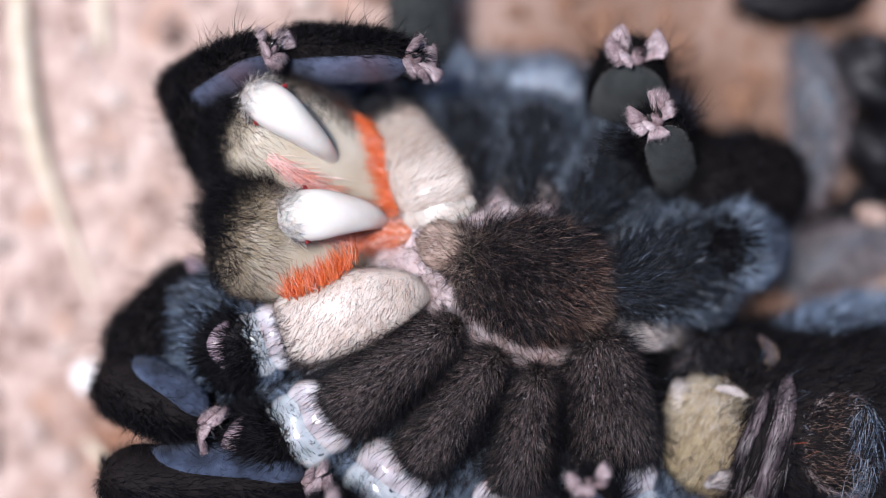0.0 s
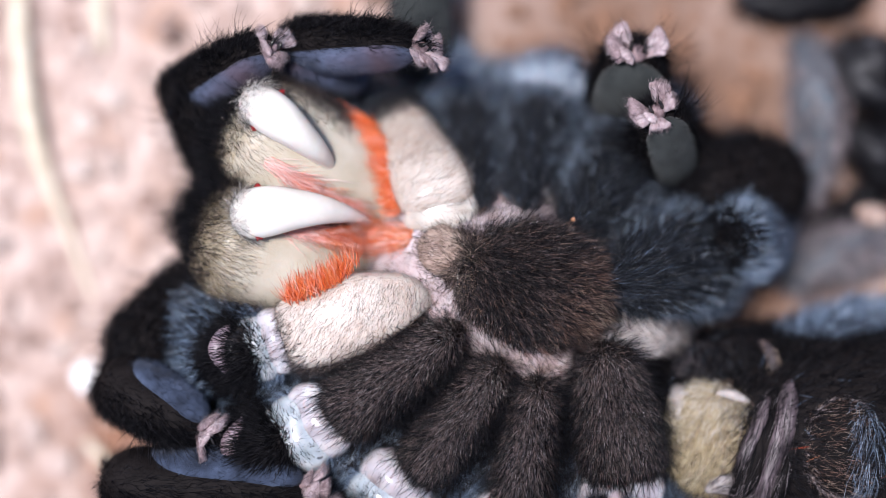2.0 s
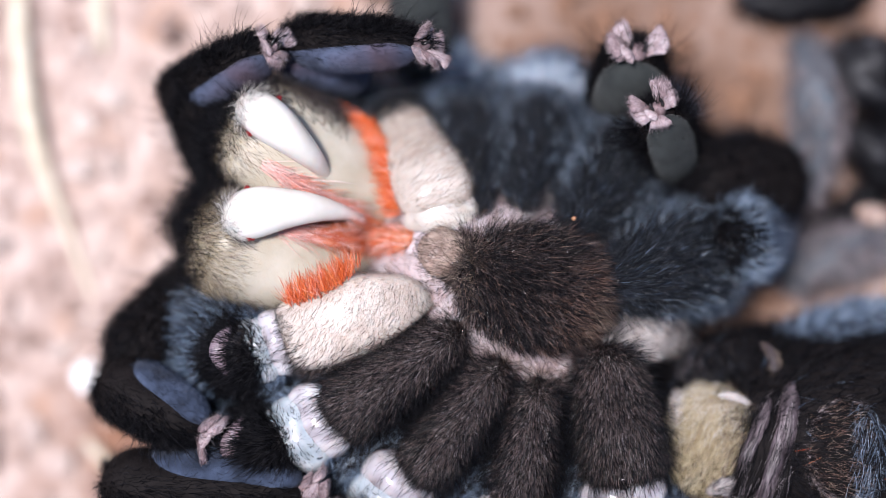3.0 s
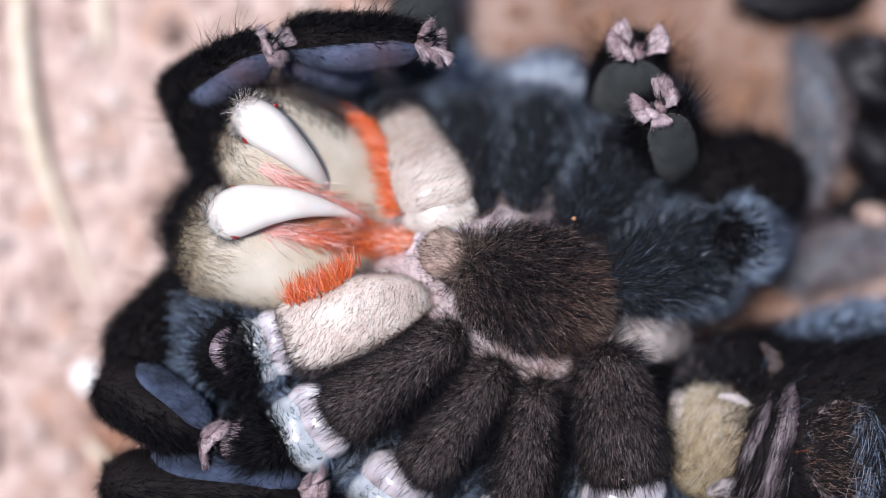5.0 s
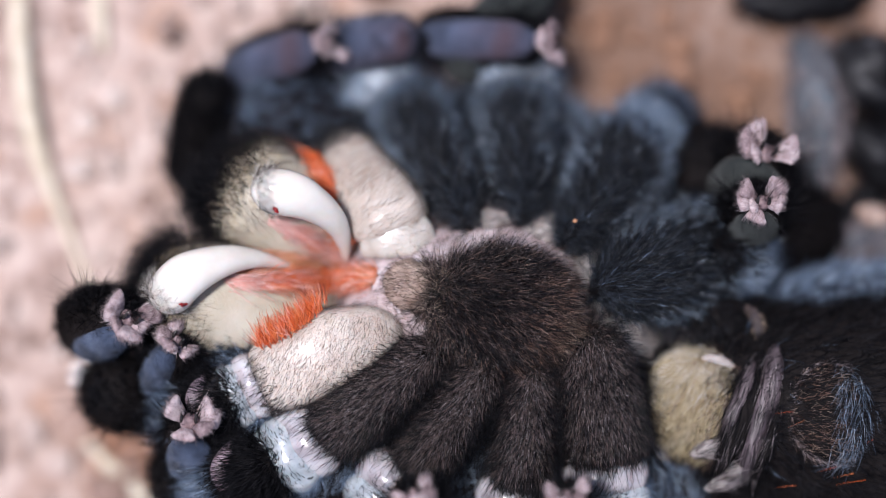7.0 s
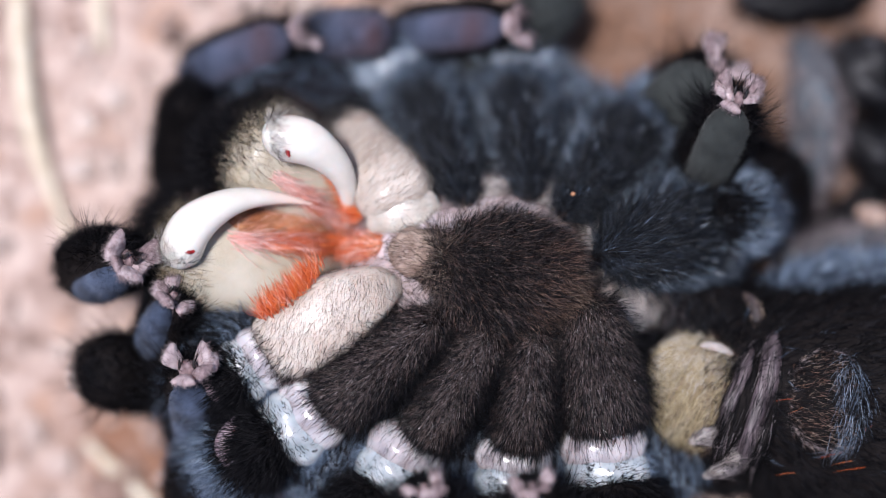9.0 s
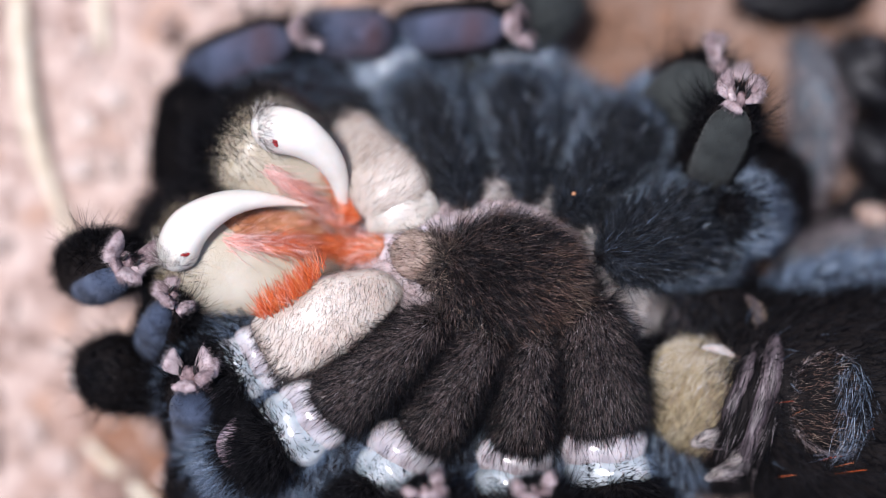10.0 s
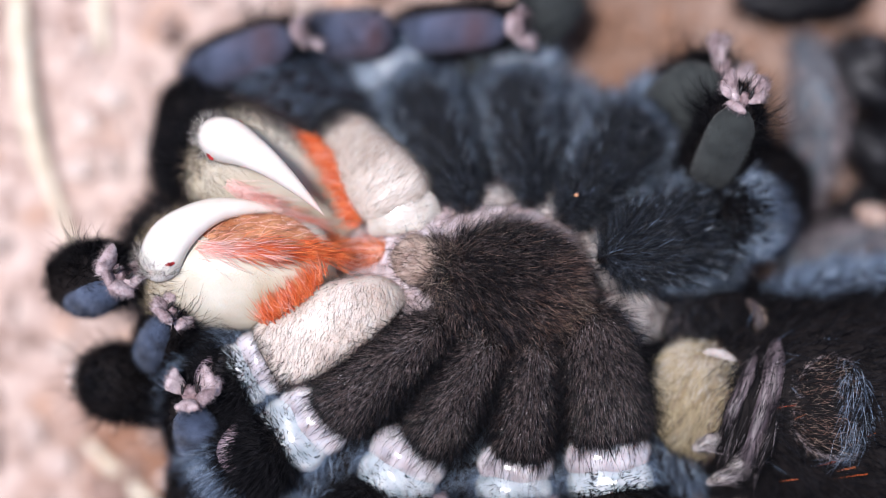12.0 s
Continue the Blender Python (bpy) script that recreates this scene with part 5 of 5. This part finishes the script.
FANG_NEAR_ROWS = [  # seconds, tip, base, roll
    (0, (695, 402), (534, 379), -15), (0.5, (676, 398), (486, 375), -15), (1, (670, 396), (470, 373), -15), (1.5, (668, 397), (456, 373), -16), (3, (655, 392), (426, 377), -20),
    (5, (642, 388), (398, 375), -24), (6.2, (635, 385), (386, 374), -25), (6.3, (600, 440), (418, 445), -12), (6.4, (578, 468), (376, 464), -20),
    (6.5, (555, 495), (332, 487), -32), (6.8, (525, 494), (294, 523), -45), (7.0, (530, 478), (294, 507), -46), (7.2, (545, 412), (312, 452), -58),
    (8.8, (553, 362), (309, 428), -60), (9.5, (550, 362), (307, 430), -60), (10.5, (545, 367), (297, 434), -60), (11.5, (530, 370), (287, 438), -60), (12, (510, 376), (271, 451), -60),
]
FANG_FAR_ROWS = [
    (0, (602, 302), (470, 178), -10), (1.5, (598, 306), (468, 184), -10), (3, (588, 330), (459, 197), -12), (5, (590, 356), (451, 209), -14),
    (6.2, (592, 360), (452, 210), -14), (6.3, (612, 348), (489, 202), -12), (6.4, (608, 410), (493, 259), -32), (6.5, (606, 458), (497, 319), -50),
    (6.8, (610, 486), (490, 352), -52), (7.0, (612, 470), (490, 330), -52), (7.2, (634, 412), (521, 267), -64), (8.8, (614, 404), (512, 235), -66),
    (9.5, (610, 398), (503, 226), -64), (10.5, (604, 392), (476, 210), -60), (11, (600, 388), (463, 207), -54), (11.5, (590, 382), (440, 208), -42), (12, (580, 386), (383, 237), -18),
]
FOOT_ROWS = {
    "left_upper": [(0, (480, 78, -20), (300, 190), 62), (5, (482, 74, -20), (300, 192), 62), (6.2, (486, 72, -20), (302, 190), 62), (6.3, (590, 16, -70), (345, 110), 25), (6.4, (628, 26, -110), (390, 112), 5),
                   (6.5, (614, 80, -200), (430, 130), 0), (6.8, (594, 90, -225), (410, 140), 0), (7.2, (584, 58, -225), (400, 130), 0), (8.8, (536, 56, -225), (325, 138), 0), (12, (540, 58, -225), (328, 142), 0)],
    "upper": [(0, (738, 96, 0), (490, 100), 66), (0.5, (738, 90, 0), (490, 96), 66), (1.5, (746, 80, 0), (494, 90), 66), (3, (753, 73, 0), (498, 86), 66), (5, (758, 68, 0), (500, 84), 66), (6.2, (760, 66, 0), (502, 82), 66),
              (6.3, (838, 20, -30), (620, 80), 62), (6.4, (895, 15, -70), (680, 60), 40), (6.5, (962, 15, -120), (710, 52), 20), (6.8, (966, 50, -190), (730, 62), 10), (7.2, (976, 88, -190), (740, 70), 10), (8.8, (915, 44, -200), (690, 62), 10), (12, (920, 46, -200), (692, 64), 10)],
    "right_back": [(0, (1126, 88, -60), (1096, 214), 0), (5, (1129, 78, -60), (1098, 204), 0), (6.2, (1129, 78, -60), (1098, 204), 0), (6.3, (1110, 95, -70), (1100, 210), 0), (6.4, (1225, 118, -70), (1220, 230), 0), (6.5, (1422, 246, -70), (1390, 350), 0),
                   (6.8, (1385, 280, -70), (1300, 360), 0), (7.0, (1360, 260, -70), (1290, 350), 0), (7.2, (1284, 156, -110), (1200, 240), 0), (8.8, (1280, 108, -150), (1120, 256), 0), (12, (1288, 110, -150), (1126, 256), 0)],
    "right_front": [(0, (1156, 204, 10), (1190, 320), 0), (1.5, (1158, 192, 10), (1192, 308), 0), (5, (1162, 182, 10), (1194, 300), 0), (6.2, (1163, 182, 10), (1194, 300), 0), (6.3, (1148, 184, 0), (1190, 300), 0), (6.4, (1236, 196, 0), (1252, 310), 0),
                    (6.5, (1352, 330, 0), (1325, 410), 0), (6.8, (1356, 372, 0), (1320, 440), 0), (7.0, (1350, 350, 0), (1310, 420), 0), (7.2, (1310, 226, 0), (1278, 330), 0), (8.8, (1308, 166, 0), (1238, 326), 0), (10.5, (1314, 166, 0), (1243, 328), 0), (12, (1318, 166, 0), (1246, 328), 0)],
    "palp": [(0, (368, 762, -30), (190, 650), -58), (1.5, (366, 772, -30), (190, 652), -58), (5, (370, 784, -30), (190, 656), -58), (6.2, (374, 786, -30), (190, 656), -58), (6.3, (350, 534, -40), (150, 530), -110), (6.4, (318, 562, -40), (122, 566), -110),
             (6.5, (252, 508, 0), (150, 550), -190), (6.6, (240, 540, 0), (140, 580), -260), (6.8, (226, 582, 0), (140, 615), -310), (7.0, (230, 556, 0), (142, 590), -310), (7.2, (244, 478, 0), (150, 515), -310), (8.8, (232, 450, 0), (140, 490), -310), (9.5, (230, 452, 0), (138, 492), -310), (11.5, (222, 456, 0), (130, 496), -310), (12, (216, 476, 0), (124, 514), -310)],
    "lower": [(0, (560, 868, -40), (190, 836), -66), (5, (556, 880, -40), (190, 842), -66), (6.2, (556, 880, -40), (190, 842), -66), (6.3, (540, 832, -30), (170, 710), -120), (6.4, (494, 700, -30), (160, 700), -120), (6.5, (350, 730, -10), (250, 800), -60),
              (6.6, (330, 800, 0), (340, 880), -20), (6.8, (330, 755, 10), (352, 880), 0), (7.0, (336, 735, 10), (360, 880), 0), (7.2, (332, 660, 10), (366, 830), 0), (8.8, (332, 640, 10), (372, 815), 0), (10.5, (334, 656, 10), (376, 830), 0), (11.5, (336, 668, 10), (380, 840), 0), (12, (337, 684, 10), (384, 850), 0)],
    "middle": [(0, (330, 640, -240), (240, 720), 0), (6.2, (330, 640, -240), (240, 720), 0), (6.4, (380, 690, -160), (300, 750), 0), (6.6, (360, 680, -60), (300, 760), 0), (6.8, (328, 650, -20), (286, 760), -20), (7.2, (318, 548, -20), (278, 660), -20), (8.8, (314, 520, -20), (272, 636), -20), (11.5, (314, 526, -20), (270, 640), -20), (12, (312, 548, -20), (268, 660), -20)],
    "bottom_a": [(0, (570, 891, 110), (600, 1010), 0), (2.5, (575, 911, 110), (600, 1030), 0), (6.3, (560, 926, 110), (600, 1040), 0), (6.4, (508, 836, 110), (560, 950), 0), (6.6, (600, 916, 110), (640, 1040), 0), (7.2, (742, 852, 110), (740, 980), 0), (9.5, (752, 858, 110), (750, 990), 0), (11, (754, 870, 110), (750, 1000), 0), (12, (758, 901, 110), (750, 1030), 0)],
    "bottom_b": [(0, (1040, 848, 110), (1060, 980), 0), (1.5, (1060, 876, 110), (1070, 1010), 0), (2.5, (1060, 911, 110), (1070, 1040), 0), (6.2, (1060, 921, 110), (1070, 1050), 0), (6.3, (1000, 852, 110), (1030, 980), 0), (6.4, (905, 866, 110), (960, 990), 0), (6.6, (960, 916, 110), (980, 1040), 0), (7.2, (1005, 852, 110), (1010, 980), 0), (8.8, (940, 854, 110), (960, 985), 0), (10.5, (946, 864, 110), (960, 990), 0), (12, (950, 906, 110), (960, 1040), 0)],
}
SEGMENT_ROWS = {
    "left_upper": [(0, (330, 160, -90), (404, 326), 0), (6.2, (332, 160, -90), (404, 326), 0), (6.4, (392, 130, -180), (372, 330), 0), (6.6, (380, 130, -220), (345, 330), 0), (7.2, (372, 140, -220), (335, 330), 0), (8.8, (335, 150, -220), (312, 340), 0), (12, (335, 152, -220), (312, 342), 0)],
    "upper": [(0, (490, 92, -80), (640, 130), 0), (6.2, (500, 84, -80), (640, 126), 0), (6.4, (680, 60, -160), (560, 100), 0), (6.6, (720, 60, -200), (560, 90), 0), (7.2, (740, 64, -220), (570, 90), 0), (8.8, (690, 58, -220), (540, 66), 0), (12, (692, 60, -220), (542, 68), 0)],
    "grey": [(0, (742, -120, -245), (744, 150), 0), (6.2, (748, -120, -245), (752, 150), 0), (6.4, (860, -90, -245), (760, 150), 0), (6.6, (930, -70, -245), (780, 140), 0), (7.2, (980, -60, -245), (800, 140), 0), (8.8, (1024, -30, -245), (830, 150), 0), (12, (1024, -30, -245), (830, 150), 0)],
    "palp": [(0, (212, 656, -110), (362, 494), 0), (6.2, (212, 658, -110), (362, 496), 0), (6.3, (215, 640, -120), (380, 560), 0), (6.4, (205, 700, -110), (370, 690), 0), (6.6, (230, 640, -100), (400, 640), 0), (6.8, (180, 716, -90), (330, 730), 0), (7.2, (158, 660, -90), (320, 680), 0), (8.8, (154, 652, -90), (316, 668), 0), (12, (158, 670, -90), (316, 690), 0)],
    "lower": [(0, (215, 850, -130), (420, 960), 0), (6.2, (215, 856, -130), (420, 960), 0), (6.4, (250, 760, -130), (450, 850), 0), (6.6, (260, 790, -110), (430, 880), 0), (7.2, (330, 800, -110), (400, 960), 0), (8.8, (350, 800, -110), (390, 980), 0), (12, (352, 820, -110), (390, 1000), 0)],
    "behind": [(0, (520, 160, -210), (650, 235), 0), (6.2, (524, 160, -210), (650, 235), 0), (6.4, (480, 170, -240), (620, 240), 0), (6.6, (440, 210, -260), (600, 250), 0), (7.2, (450, 180, -260), (640, 190), 0), (8.8, (436, 160, -260), (640, 172), 0), (12, (436, 162, -260), (640, 174), 0)],
    "right": [(0, (1210, 320, -150), (1390, 330), 0), (6.2, (1212, 312, -150), (1390, 330), 0), (6.4, (1270, 320, -150), (1400, 340), 0), (6.6, (1340, 430, -160), (1440, 420), 0), (6.9, (1330, 430, -160), (1440, 420), 0), (7.2, (1290, 340, -150), (1420, 360), 0), (8.8, (1270, 310, -150), (1380, 350), 0), (12, (1272, 310, -150), (1380, 350), 0)],
    "right_low": [(0, (1090, 220, -190), (1240, 330), 0), (6.2, (1090, 215, -190), (1240, 330), 0), (6.4, (1160, 230, -200), (1290, 340), 0), (6.6, (1240, 280, -210), (1330, 400), 0), (6.9, (1240, 270, -210), (1330, 400), 0), (7.2, (1160, 230, -200), (1300, 350), 0), (8.8, (1150, 220, -200), (1290, 330), 0), (12, (1150, 220, -200), (1290, 330), 0)],
}


def between(rows, t):
    """A row's numbers at t, glided linearly."""
    i = max(k for k, r in enumerate(rows) if r[0] <= t)
    if i == len(rows) - 1:
        return rows[i][1:]
    a, b = rows[i], rows[i + 1]
    f = (t - a[0]) / (b[0] - a[0])
    mix = lambda p, q: tuple(mix(x, y) for x, y in zip(p, q)) if isinstance(p, tuple) else p + (q - p) * f
    return tuple(mix(p, q) for p, q in zip(a[1:], b[1:]))


def segment_path(ob, rows, length):
    last = [*rows, (12, *rows[-1][1:])] if rows[-1][0] < 12 else rows
    walk(ob, [(t, inside(reach(tip, base, length, roll))) for t, tip, base, roll in last])


def jaw_path(jaw, rows, fang, fang_rows, length, low, high):
    times = sorted({r[0] for r in rows} | {r[0] for r in fang_rows})
    jaws = {t: reach(*between(rows, t)[:2], 372, between(rows, t)[2]) for t in times}
    walk(jaw, [(t, inside(jaws[t])) for t in times])
    steps = []
    for t in times:
        tip, base, roll = between(fang_rows, t)
        steep = min(max((length - math.hypot(tip[0] - base[0], tip[1] - base[1])) / 66, 0), 1)
        steps.append((t, jaws[t].inverted() @ hang((*base, low + (high - low) * steep), tip, length, roll)))
    walk(fang, steps)


def body_path(ob, pivot, rows, sink=0):
    walk(ob, [(t, inside(Matrix.Translation(Vector(pivot)) @ pose(x * UNIT, y * UNIT, -sink * UNIT, 0, 0, turn))) for t, x, y, turn in rows])


def leg_base_path(ob, a0, b0, rows):
    first = math.atan2(a0[1] - b0[1], b0[0] - a0[0])
    steps = []
    last = [*rows, (12, *rows[-1][1:])] if rows[-1][0] < 12 else rows
    for t, a, b in last:
        m = middle(a0, b0)
        h = m[2] / UNIT
        p = at((a[0] + b[0]) / 2, (a[1] + b[1]) / 2, h)
        steps.append((t, inside(pose(*p, 0, 0, math.degrees(math.atan2(a[1] - b[1], b[0] - a[0]) - first)))))
    walk(ob, steps)


def motions():
    body_path(BODY, NECK, BODY_ROWS)
    body_path(ABDOMEN, at(1400, 760, -150), ABDOMEN_ROWS, 55)
    leg_base_path(PALP_BASE, *PALP, PALP_ROWS)
    body_path(PALP_KNEE, KNEE, KNEE_ROWS)
    leg_base_path(PALP_FAR, *FAR_PALP, FAR_PALP_ROWS)
    for k, row in NEAR_LEGS.items():
        leg_base_path(NEAR[k], row[0], row[1], NEAR_ROWS[k])
    for k, row in FAR_LEGS.items():
        leg_base_path(FAR[k], row[0], row[1], FAR_ROWS[k])
    jaw_path(JAW_NEAR, JAW_NEAR_ROWS, FANG_NEAR, FANG_NEAR_ROWS, FANG_LENGTHS[0], -4, 34)
    jaw_path(JAW_FAR, JAW_FAR_ROWS, FANG_FAR, FANG_FAR_ROWS, FANG_LENGTHS[1], -14, 40)
    for key, length in (("left_upper", 275), ("upper", 280), ("right_back", 260), ("right_front", 240), ("palp", 240), ("lower", 390), ("middle", 240), ("bottom_a", 240), ("bottom_b", 240)):
        segment_path(FOOT[key], FOOT_ROWS[key], length)
    for key, length in (("left_upper", 260), ("upper", 210), ("grey", 290), ("palp", 260), ("lower", 300), ("behind", 250), ("right", 260), ("right_low", 300)):
        segment_path(SEGMENT[key], SEGMENT_ROWS[key], length)


motions()
